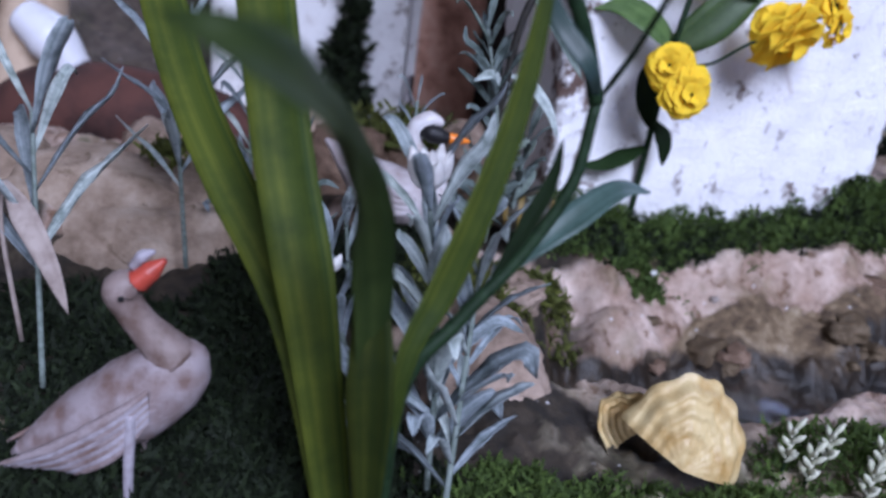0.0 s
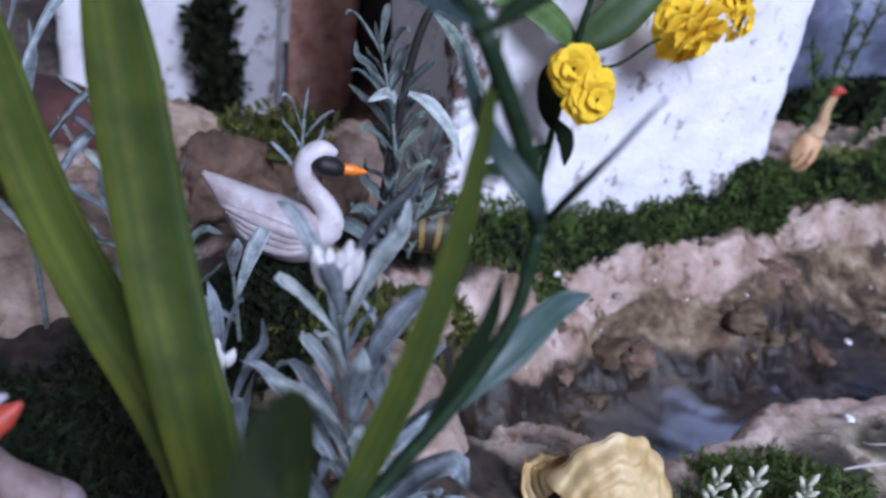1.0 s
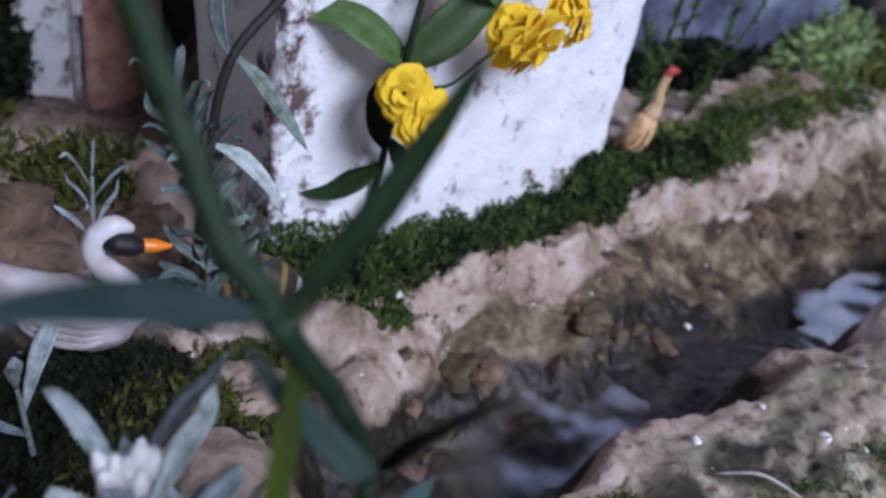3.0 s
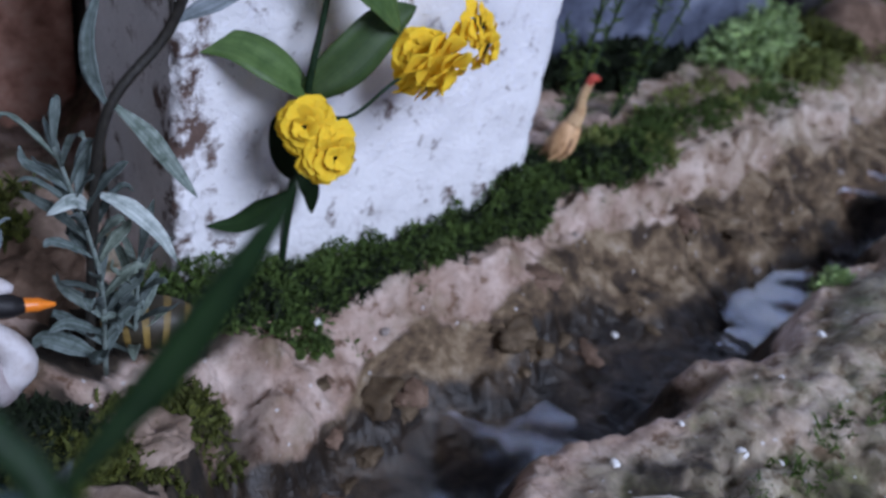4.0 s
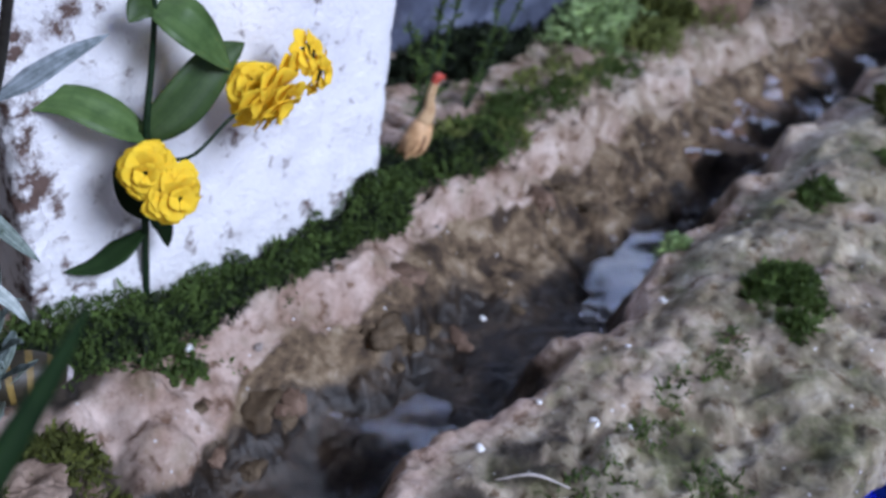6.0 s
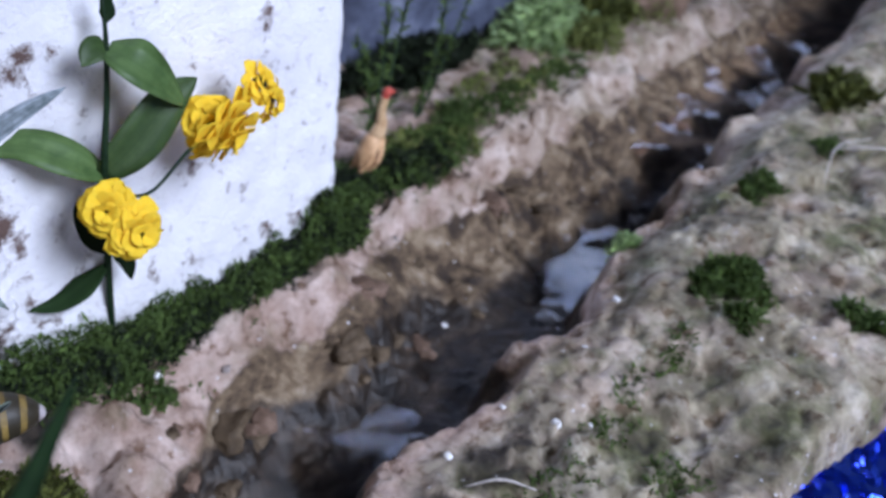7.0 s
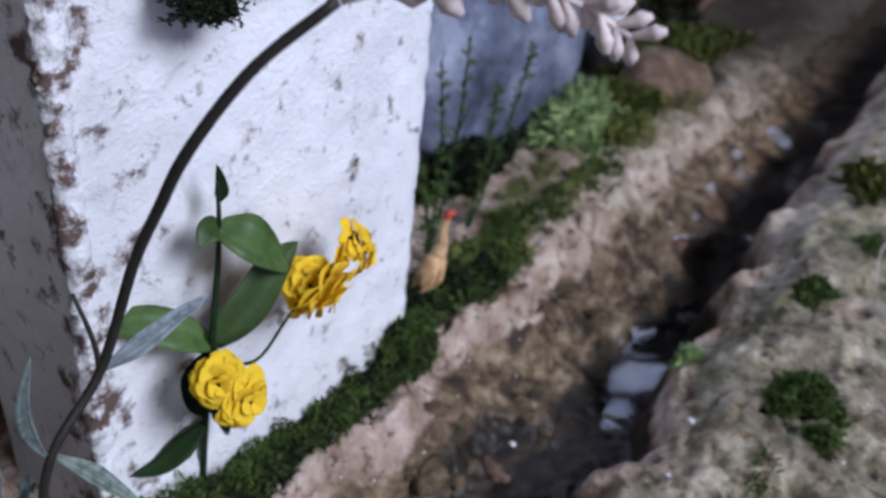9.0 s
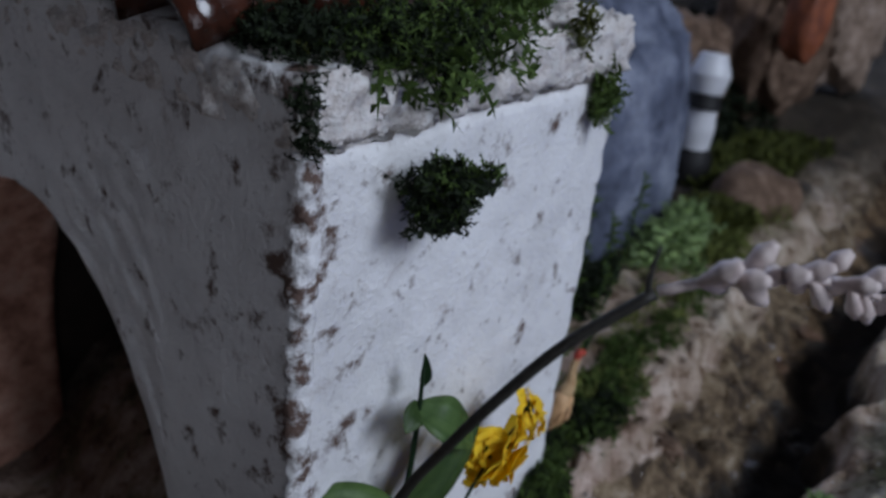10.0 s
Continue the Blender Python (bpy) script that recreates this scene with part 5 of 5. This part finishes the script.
    stem("stem", [(0.024, 0.288, 0.07), (0.027, 0.283, 0.12), (0.0315, 0.2795, 0.1535), node, (0.0535, 0.2715, 0.2080), (0.0575, 0.2640, 0.2250), (0.0615, 0.2565, 0.2405), (0.071, 0.2480, 0.2585), (0.083, 0.2390, 0.2726)], (0.0014, 0.0013, 0.0013, 0.0013, 0.0012), STEM_DARK, p, 8, 60)
    stem("side_twig", [node, (0.0455, 0.281, 0.185), (0.043, 0.283, 0.197)], (0.0008, 0.0005), STEM_DARK, p, 6, 10)
    stem("side_twig", [(0.082, 0.2397, 0.272), (0.0825, 0.2405, 0.2765), (0.0835, 0.2405, 0.2815)], (0.0007, 0.0003), STEM_DARK, p, 6, 8)
    leaf("leaf", [node, (0.0545, 0.2790, 0.1800), (0.0640, 0.2780, 0.1860), (0.0735, 0.2780, 0.1905)], 0.0056, SILVER, p, "lance", (0.1, -0.7, 0.7), 0.25, 16, label="grey-green lance leaf")
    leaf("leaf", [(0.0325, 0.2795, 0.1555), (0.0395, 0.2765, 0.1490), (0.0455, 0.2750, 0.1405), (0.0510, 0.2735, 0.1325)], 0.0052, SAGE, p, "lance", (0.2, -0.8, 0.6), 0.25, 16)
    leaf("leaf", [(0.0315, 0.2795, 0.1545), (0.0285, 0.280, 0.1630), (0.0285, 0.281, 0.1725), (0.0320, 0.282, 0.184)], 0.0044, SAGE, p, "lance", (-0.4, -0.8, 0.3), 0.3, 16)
    leaf("leaf", [(0.028, 0.2825, 0.13), (0.035, 0.2785, 0.128), (0.042, 0.276, 0.121), (0.0465, 0.275, 0.112)], 0.0050, SILVER, p, "lance", (0.1, -0.7, 0.7), 0.25, 14)
    leaf("leaf", [(0.027, 0.2835, 0.125), (0.0225, 0.279, 0.130), (0.0165, 0.2765, 0.128)], 0.0045, SILVER, p, "lance", (0, -0.7, 0.7), 0.25, 14)
    # the spike: whorls of pale buds that point to its tip
    line = smooth_path([(0.0835, 0.2387, 0.2730), (0.095, 0.231, 0.2775), (0.108, 0.2225, 0.2785), (0.1195, 0.2155, 0.2755), (0.1290, 0.2095, 0.2700)], 40)
    spike = stem("spike", [line[0], line[12], line[26], line[40]], (0.0011, 0.0009, 0.0006), DRY_BUD, p, 7, 16)
    inv = Vector(p.location)
    for k in range(26):
        f = 0.13 + 0.85 * (k // 2) / 12
        i = int(f * 40)
        tan = (line[min(i + 1, 40)] - line[i - 1]).normalized()
        a = tan.cross(Vector((-0.3, 0.85, 0.4))).normalized()
        b = tan.cross(a)
        th = math.pi * (k % 2) + 0.6 * math.sin(2.3 * (k // 2))
        out = a * math.cos(th) + b * math.sin(th)
        L = 0.0102 * (1 - 0.4 * f)
        o = line[i]
        v, fc = tube_data([o - inv, o + tan * L * 0.4 + out * L * 0.42 - inv, o + tan * L * 0.72 + out * L * 0.8 - inv], (L * 0.08, L * 0.17, L * 0.26, L * 0.1), 8, 9)
        ob = mesh_object("bud", v, fc, DRY_BUD, spike)
    return p


build_strap_plant()
build_branch_plant()
build_yellow_plant()
build_lavender()
G = "grey felted sprigs"
silver_sprig((0.010, 0.160, 0.058), (0.0035, 0.1735, 0.1275), 26, 0.0195, 3, "silver-grey felted sprig with white buds beside the stream", 0.0085, 0.27, (0.002, -0.003, 0), 0.12, G)
silver_sprig((-0.006, 0.176, 0.06), (-0.0185, 0.188, 0.098), 13, 0.0125, 4, "small silver-grey sprig with one white bud cluster", 0.0058, 0.28, (0, 0, 0), 0.15, G)
silver_sprig((0.014, 0.152, 0.058), (0.0165, 0.170, 0.113), 18, 0.016, 14, "silver-grey felted sprig leaning over the bank", 0.0, 0.25, (0, 0, 0), 0.1, G)
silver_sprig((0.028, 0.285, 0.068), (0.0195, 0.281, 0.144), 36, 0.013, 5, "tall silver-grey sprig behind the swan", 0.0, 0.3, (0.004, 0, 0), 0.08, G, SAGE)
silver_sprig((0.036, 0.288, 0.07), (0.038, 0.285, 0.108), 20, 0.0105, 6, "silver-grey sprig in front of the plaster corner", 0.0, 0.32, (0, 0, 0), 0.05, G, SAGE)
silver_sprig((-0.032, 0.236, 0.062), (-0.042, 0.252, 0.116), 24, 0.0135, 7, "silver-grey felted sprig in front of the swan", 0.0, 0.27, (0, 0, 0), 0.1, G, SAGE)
silver_sprig((-0.017, 0.243, 0.066), (-0.019, 0.245, 0.086), 3, 0.019, 8, "grey sprig with broad bowed leaves across the swan", 0.0, 0.3, (0, 0, 0), 0.3, G)
silver_sprig((-0.052, 0.262, 0.064), (-0.054, 0.27, 0.135), 18, 0.016, 9, "tall grey sprig by the sandy rock", 0.0, 0.22, (0, 0, 0), 0.15, G)
silver_sprig((-0.088, 0.184, 0.06), (-0.090, 0.196, 0.128), 9, 0.03, 10, "grey plant with long bowed leaves beside the duck", 0.0, 0.18, (0, 0, 0), 0.45, G)

silver_sprig((-0.07, 0.25, 0.064), (-0.077, 0.263, 0.15), 15, 0.024, 15, "tall grey sprig with thin bowed leaves behind the duck", 0.0, 0.18, (0, 0, 0), 0.3, G)
silver_sprig((-0.002, 0.288, 0.078), (-0.001, 0.291, 0.116), 7, 0.0095, 11, "thin grey sprig behind the swan figurine", 0.0, 0.18, (0, 0, 0), 0.5, G)


def build_dry_leaf():
    p = anchor("dry_leaf", (-0.0945, 0.189, 0.07), "pale dry leaf hanging down behind the duck", "leaf")
    stem("stem", [(-0.0945, 0.189, 0.07), (-0.097, 0.19, 0.1), (-0.0945, 0.189, 0.113)], (0.0007, 0.0005), DRY, p, 6, 8)
    leaf("blade", [(-0.0945, 0.189, 0.113), (-0.0890, 0.185, 0.107), (-0.0825, 0.181, 0.097), (-0.0771, 0.177, 0.086)], 0.0065, DRY, p, "lance", (0.2, -0.9, 0.3), 0.3, 14)


build_dry_leaf()


def bud_sprig(at, seed, h):
    p = anchor("white_bud_sprig", at, "tiny green sprig with white buds on the near bank", "plant", "white bud sprigs")
    rng = random.Random(seed)
    stem("stem", [at, (at[0] + 0.001, at[1] + 0.001, at[2] + h)], (0.0006, 0.0004), STEM_GREEN, p, 6, 6)
    inv = Vector(at)
    for k in range(9):
        z = h * (0.3 + 0.75 * k / 8)
        th = 2.4 * k
        o = Vector((0, 0, z))
        d = Vector((math.cos(th) * 0.8, math.sin(th) * 0.8, 0.9)).normalized() * 0.0046
        v, f = tube_data([o, o + d * 0.5, o + d], (0.0003, 0.0008, 0.0009, 0.0002), 7, 7)
        mesh_object("bud", v, f, PALE_BUD, p)


for k, (x, y, h) in enumerate(((0.108, 0.19, 0.014), (0.113, 0.186, 0.012), (0.12, 0.192, 0.011), (0.131, 0.186, 0.013), (0.126, 0.179, 0.012))):
    bud_sprig((x, y, hz(x, y)), k, h)


def build_twigs():
    for k, (a, b, c) in enumerate((((0.150, 0.203, 0.052), (0.168, 0.2, 0.058), (0.188, 0.196, 0.055)), ((0.172, 0.215, 0.052), (0.182, 0.208, 0.057), (0.192, 0.2, 0.054)), ((0.165, 0.193, 0.052), (0.18, 0.191, 0.056), (0.2, 0.186, 0.052)), ((0.455, 0.268, 0.079), (0.49, 0.285, 0.086), (0.535, 0.288, 0.081)), ((0.49, 0.285, 0.085), (0.512, 0.272, 0.087), (0.54, 0.262, 0.08)))):
        v, f = tube_data([a, b, c], (0.0003, 0.0006, 0.0003), 7, 12)
        tagged(mesh_object("twig", v, f, PALE_STICK), "pale dry twig lying on the near bank", "twig", "pale twigs")


build_twigs()


# ---- far figures, kept plain ----
def plain_figure(name, shells, mats, label):
    figurine(name, shells, mats, label, "figurine")


plain_figure("seated_figurine", [([(-0.205, 0.42, 0.05), (-0.18, 0.415, 0.062), (-0.145, 0.41, 0.064), (-0.1, 0.41, 0.058), (-0.075, 0.415, 0.048)], (0.018, 0.022, 0.024, 0.022, 0.012), 0, 0.9), ([(-0.2, 0.43, 0.06), (-0.195, 0.435, 0.095), (-0.19, 0.44, 0.14)], (0.018, 0.017, 0.012), 1, 1.0), ([(-0.192, 0.42, 0.105), (-0.178, 0.415, 0.096), (-0.166, 0.412, 0.083)], (0.009, 0.012, 0.008), 2, 1.0)],
             [CLOTH_RED, CLOTH_TAN, CERAMIC], "plain seated figurine in red-brown cloth with a white sleeve")
plain_figure("standing_figurine", [([(0.60, 0.62, 0.05), (0.60, 0.62, 0.085), (0.60, 0.62, 0.100)], (0.022, 0.02, 0.016), 1, 1.0), ([(0.60, 0.62, 0.096), (0.601, 0.621, 0.117), (0.602, 0.622, 0.138)], (0.014, 0.0155, 0.013), 0, 1.0), ([(0.602, 0.622, 0.136), (0.603, 0.623, 0.150)], (0.016, 0.014), 1, 1.0), ([(0.603, 0.623, 0.149), (0.605, 0.625, 0.166), (0.607, 0.627, 0.184)], (0.015, 0.019, 0.012), 0, 1.0)],
             [CERAMIC, MASK_BLACK], "plain standing figurine in white and black behind the bank")
boulder("rock", (0.785, 0.66, 0.20), (0.02, 0.02, 0.045), 20, TERRACOTTA, "tall orange-brown stone on the far slope", detail=4)
boulder("rock", (0.70, 0.74, 0.12), (0.06, 0.04, 0.07), 24, BROWN_ROCK, "dark brown rock on the far slope", detail=5, rough=0.4)
boulder("rock", (0.86, 0.74, 0.16), (0.07, 0.05, 0.10), 25, BROWN_ROCK, "large dark brown rock on the far slope", detail=5, rough=0.4)
boulder("rock", (1.02, 0.78, 0.18), (0.08, 0.06, 0.10), 26, ROCK, "sandy rock high on the far slope", detail=5, rough=0.4)

# ---- moss and small growth ----
def rooted(*sets):
    return np.concatenate(sets)


fronds("bank_moss", rooted(cushions(0.045, 0.215, 0.014, 0.026, 64, 95, 0.0085, 1), cushions(0.05, 0.26, 0.004, 0.016, 70, 60, 0.006, 5)), 0.0044, MOSS, "dense green moss cushions along the foot of the plaster house", 1, 1.0, 0.1, 0.9)
# Near-black strands on this bank stand in for shade in the gaps between clumps.
fronds("bank_moss", strip(0.04, 0.3, 0.013, 0.01, 6500, 2, 0.007), 0.0042, MOSS_DARK_SHADED, "near-black moss for the shade between the brighter cushions", 2, 0.9, 0.11, 0.8)
fronds("bank_moss", rooted(cushions(0.045, 0.2, 0.009, 0.018, 26, 60, 0.007, 70), cushions(0.21, 0.30, 0.008, 0.03, 26, 90, 0.009, 72)), 0.0046, MOSS_DARK_SHADED, "dark moss cushions against the plaster, clump shade in their colour", 30, 0.9, 0.1, 0.9)
fronds("bank_moss", rooted(cushions(0.2, 0.33, 0.006, 0.034, 46, 80, 0.0085, 3), cushions(0.33, 0.47, 0.008, 0.022, 18, 70, 0.008, 8)), 0.0052, MOSS, "green moss cushions on the far bank", 3, 0.9, 0.1, 0.9)
fronds("bank_moss", rooted(cushions(0.26, 0.5, 0.012, 0.05, 26, 70, 0.009, 4), cushions(0.48, 0.62, 0.02, 0.06, 22, 110, 0.014, 6)), 0.0056, MOSS_LIGHT, "light olive moss in patches on the far bank", 31, 0.9, 0.1, 0.9)
fronds("bank_moss", foot_cushions(0.05, 0.212, 0.009, 0.0145, 110, 85, 0.0058, 91), 0.0044, MOSS, "green moss climbing the foot of the white plaster", 32, 1.0, 0.1, 0.9, up=(0, -0.5, 0.8))
fronds("bank_moss", foot_cushions(0.05, 0.212, 0.009, 0.012, 70, 80, 0.0058, 92), 0.0044, MOSS_DARK_SHADED, "dark moss clinging to the foot of the white plaster, clump shade in its colour", 33, 1.0, 0.1, 0.9, up=(0, -0.5, 0.8))
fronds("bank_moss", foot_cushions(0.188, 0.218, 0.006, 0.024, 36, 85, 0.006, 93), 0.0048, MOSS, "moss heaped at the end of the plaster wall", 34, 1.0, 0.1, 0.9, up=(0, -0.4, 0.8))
fronds("bank_moss", foot_cushions(0.19, 0.22, 0.006, 0.02, 26, 85, 0.006, 94), 0.0048, MOSS_DARK_SHADED, "dark moss heaped at the end of the plaster wall, clump shade in its colour", 35, 1.0, 0.1, 0.9, up=(0, -0.4, 0.8))
fronds("moss_sprigs", rooted(scatter(0.118, 0.323, 0.006, 0.003, 130, 4, lift=-0.004), scatter(0.098, 0.318, 0.012, 0.006, 400, 5, 0.3, 0.0, 0.003), scatter(0.148, 0.3385, 0.004, 0.003, 60, 6, lift=-0.004)), 0.0046, MOSS, "moss hanging over the sandy bank", 4)
fronds("swan_moss", rooted(scatter(-0.004, 0.254, 0.034, 0.016, 3600, 7, 0.1, 0, 0.004), scatter(-0.045, 0.245, 0.022, 0.02, 1800, 8, 0, 0, 0.004)), 0.0052, MOSS_DARK_SHADED, "dark moss under the swan figurine, plant shade in its colour", 5, 0.9, 0.1)
fronds("swan_moss", rooted(scatter(0.016, 0.252, 0.026, 0.009, 1500, 9, 0.2, 0, 0.005), scatter(0.045, 0.278, 0.02, 0.012, 1100, 10, 0.3, 0, 0.004)), 0.0052, MOSS_OLIVE, "olive moss in front of the swan figurine", 6, 0.9, 0.1)
# Near-black here: shade the plants cast on this moss is in its colour.
fronds("duck_moss", rooted(scatter(-0.045, 0.19, 0.045, 0.03, 4200, 11, 0, 0, 0.004), scatter(-0.06, 0.15, 0.05, 0.03, 4200, 12, 0, 0, 0.003), scatter(-0.02, 0.16, 0.03, 0.03, 2600, 13, 0, 0, 0.003), scatter(-0.085, 0.222, 0.045, 0.022, 2200, 51, 0, 0, 0.003)), 0.006, MOSS_DARK_SHADED, "dark moss round the duck figurine, plant shade in its colour", 7, 0.9, 0.1)
fronds("duck_moss", rooted(scatter(-0.04, 0.178, 0.02, 0.012, 500, 14, 0, 0.002, 0.004), scatter(-0.075, 0.21, 0.02, 0.012, 350, 15, 0, 0.002, 0.003)), 0.0075, MOSS_DARK_SHADED, "taller moss sprigs behind the duck figurine", 8, 0.9, 0.09)
fronds("wall_moss", rooted(scatter(-0.02, 0.40, 0.04, 0.03, 2600, 16, 0, 0, 0.004), scatter(-0.075, 0.52, 0.035, 0.04, 2600, 17, 0, 0, 0.012)), 0.008, MOSS_OLIVE, "olive moss heaped against the side wall", 9)
fronds("rock_moss", rooted(scatter(-0.085, 0.285, 0.008, 0.006, 240, 18, 0, 0.019, 0.002), scatter(-0.005, 0.335, 0.022, 0.01, 900, 19, 0, 0.02, 0.004)), 0.005, MOSS_OLIVE, "moss spots on the sandy rocks", 10)
fronds("near_moss", rooted(scatter(0.334, 0.235, 0.017, 0.015, 1900, 20, 0.6, 0, 0.008), scatter(0.318, 0.215, 0.006, 0.007, 300, 21, 0, 0, 0.003), scatter(0.416, 0.282, 0.012, 0.010, 700, 22, 0, 0, 0.006), scatter(0.50, 0.295, 0.012, 0.009, 300, 23, 0.4, 0, 0.003), scatter(0.36, 0.185, 0.006, 0.014, 400, 24, 0, 0, 0.003)), 0.005, MOSS, "green moss cushion on the near bank", 11, 0.9, 0.09, 0.8)
fronds("near_moss", rooted(scatter(0.285, 0.22, 0.014, 0.006, 170, 25, 0.4), scatter(0.257, 0.218, 0.01, 0.006, 90, 26, 0.4), scatter(0.236, 0.208, 0.012, 0.008, 110, 27), scatter(0.13, 0.195, 0.03, 0.016, 1500, 28, 0, 0, 0.003), scatter(0.24, 0.178, 0.014, 0.01, 200, 29), scatter(0.2, 0.2, 0.02, 0.009, 120, 30), scatter(0.052, 0.17, 0.018, 0.009, 700, 31, 0.2), scatter(0.036, 0.163, 0.028, 0.012, 1500, 45, 0.1, 0, 0.003), scatter(0.09, 0.17, 0.024, 0.009, 900, 46, 0.1, 0, 0.003)), 0.0042, MOSS, "thin moss on the sandy near bank", 12, 1.0, 0.08, 0.8)
fronds("bright_sprout", scatter(0.333, 0.2955, 0.008, 0.005, 260, 31, 0.3, 0, 0.004), 0.006, FERN, "bright green sprout at the water's edge", 13, 0.8, 0.12)
fronds("fern_clump", rooted(scatter(0.445, 0.505, 0.03, 0.018, 420, 32, 0.3, 0, 0.016), scatter(0.47, 0.515, 0.024, 0.018, 260, 33, 0, 0, 0.026)), 0.02, FERN, "light green curling fern on the far bank", 14, 0.7, 0.07, 0.9)
fronds("far_moss", rooted(scatter(0.53, 0.53, 0.06, 0.03, 2600, 34, 0.3, 0, 0.012), scatter(0.7, 0.62, 0.12, 0.05, 3000, 35, 0.3, 0, 0.012), scatter(0.585, 0.342, 0.028, 0.016, 900, 36, 0.3, 0, 0.006)), 0.011, MOSS_OLIVE, "olive moss on the far slope", 15)
fronds("far_moss", rooted(scatter(0.62, 0.68, 0.2, 0.06, 3500, 37, 0.3, 0, 0.02), scatter(0.8, 0.8, 0.3, 0.12, 5000, 39, 0.3, 0, 0.04), scatter(0.34, 0.50, 0.06, 0.016, 1500, 38, 0.2, 0, 0.008)), 0.012, MOSS_DARK_SHADED, "dark growth on the far slope", 16)


def ball(c, r, n, seed, squash=(1, 1, 1)):
    rng = np.random.RandomState(seed)
    d = rng.normal(size=(n, 3))
    d /= np.linalg.norm(d, axis=1)[:, None]
    return np.asarray(c) + d * (r * rng.rand(n) ** 0.5)[:, None] * np.asarray(squash)


def on_house(a, d, z):
    c, s = math.cos(radians(15)), math.sin(radians(15))
    return (HOUSE_AT[0] + a * c - d * s, HOUSE_AT[1] + a * s + d * c, z)


fronds("moss_tuft", rooted(ball((0.0965, 0.326, 0.2545), 0.0095, 420, 1, (1.0, 0.8, 1)), ball((0.107, 0.325, 0.2585), 0.005, 130, 2, (2.0, 0.7, 0.4))), 0.0052, MOSS, "curly moss tuft hanging on the white plaster", 20, 1.6, 0.06, 1.2)
fronds("moss_tuft", rooted(ball((0.0955, 0.3265, 0.2535), 0.0105, 1100, 11, (1.0, 0.7, 1)), ball((0.1, 0.326, 0.245), 0.004, 130, 12, (2.0, 0.7, 1.0))), 0.0054, MOSS_DARK_SHADED, "dark strands inside the moss tuft on the plaster", 25, 1.6, 0.05, 1.2)
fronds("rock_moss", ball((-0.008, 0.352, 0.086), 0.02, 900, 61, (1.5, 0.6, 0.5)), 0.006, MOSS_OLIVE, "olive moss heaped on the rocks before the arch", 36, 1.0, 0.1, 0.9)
fronds("moss_tuft", rooted(ball((0.0965, 0.3245, 0.2525), 0.0085, 46, 62, (1.0, 0.5, 1)), ball((0.104, 0.3245, 0.2575), 0.005, 16, 63, (1.8, 0.5, 0.5))), 0.013, MOSS_DARK_SHADED, "long curling strands of the moss tuft on the plaster", 37, 1.3, 0.035, 1.1, up=(0.2, -0.3, -0.4))
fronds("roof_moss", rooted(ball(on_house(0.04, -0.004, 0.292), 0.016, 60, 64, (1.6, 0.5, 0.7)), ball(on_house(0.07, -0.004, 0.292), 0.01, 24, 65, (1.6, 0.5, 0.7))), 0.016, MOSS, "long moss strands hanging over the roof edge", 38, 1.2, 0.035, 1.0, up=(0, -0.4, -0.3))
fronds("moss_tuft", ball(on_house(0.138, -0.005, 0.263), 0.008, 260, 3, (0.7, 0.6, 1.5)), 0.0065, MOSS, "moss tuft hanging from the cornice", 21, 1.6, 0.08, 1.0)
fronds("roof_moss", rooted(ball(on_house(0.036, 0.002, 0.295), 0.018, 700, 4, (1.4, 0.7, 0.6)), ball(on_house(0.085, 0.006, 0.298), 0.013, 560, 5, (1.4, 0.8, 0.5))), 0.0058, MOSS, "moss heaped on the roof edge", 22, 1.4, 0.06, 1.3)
fronds("roof_moss", rooted(ball(on_house(0.034, 0.004, 0.294), 0.02, 1200, 14, (1.4, 0.7, 0.6)), ball(on_house(0.05, -0.004, 0.283), 0.006, 160, 15, (0.5, 0.5, 1.6)), ball(on_house(0.01, 0.022, 0.293), 0.015, 900, 16, (0.8, 1.1, 0.45)), ball(on_house(0.0, 0.0, 0.279), 0.006, 150, 17, (0.5, 0.5, 2.2))), 0.006, MOSS_DARK_SHADED, "dark moss under the roof moss", 26, 1.4, 0.06, 1.2)
fronds("roof_moss", rooted(ball(on_house(0.01, 0.012, 0.281), 0.009, 260, 6, (0.5, 0.6, 1.6)), ball(on_house(0.118, -0.003, 0.29), 0.006, 120, 7, (0.8, 0.5, 1.8))), 0.006, MOSS_OLIVE, "thin moss trailing over the cornice", 23, 1.2, 0.08, 0.9)
fronds("wall_ivy", np.concatenate([ball((-0.05 + 0.004 * math.sin(k * 1.3), 0.566, 0.015 + 0.0143 * k), 0.017 if k < 5 else 0.0085, 260, 40 + k, (1.0, 0.5, 0.9)) for k in range(21)]), 0.0085, MOSS_DARK_SHADED, "dark green ivy climbing the white garden wall", 24, 1.3, 0.2, 0.8)


def tall_weed(at, tops, seed):
    p = anchor("tall_weed", at, "thin green weed with needle leaves beside the house", "plant", "tall weeds")
    for top in tops:
        a, b = Vector(at), Vector(top)
        mid = (a + b) / 2 + Vector((0.004, 0, 0.004))
        s = stem("stem", [a, mid, b], (0.0009, 0.0005), STEM_GREEN, p, 6, 14)
        line = np.array([tuple(v - a) for v in smooth_path([a, mid, b], 60)])
        fronds("needles", np.repeat(line[6:], 2, 0), 0.0065, MOSS, "fine needle leaves", seed, 1.2, 0.09, 0.3, "stuff", "", s)


tall_weed((0.262, 0.425, 0.06), ((0.284, 0.458, 0.165), (0.306, 0.462, 0.175), (0.257, 0.44, 0.12)), 60)
tall_weed((0.30, 0.44, 0.058), ((0.338, 0.47, 0.14), (0.378, 0.485, 0.155)), 61)
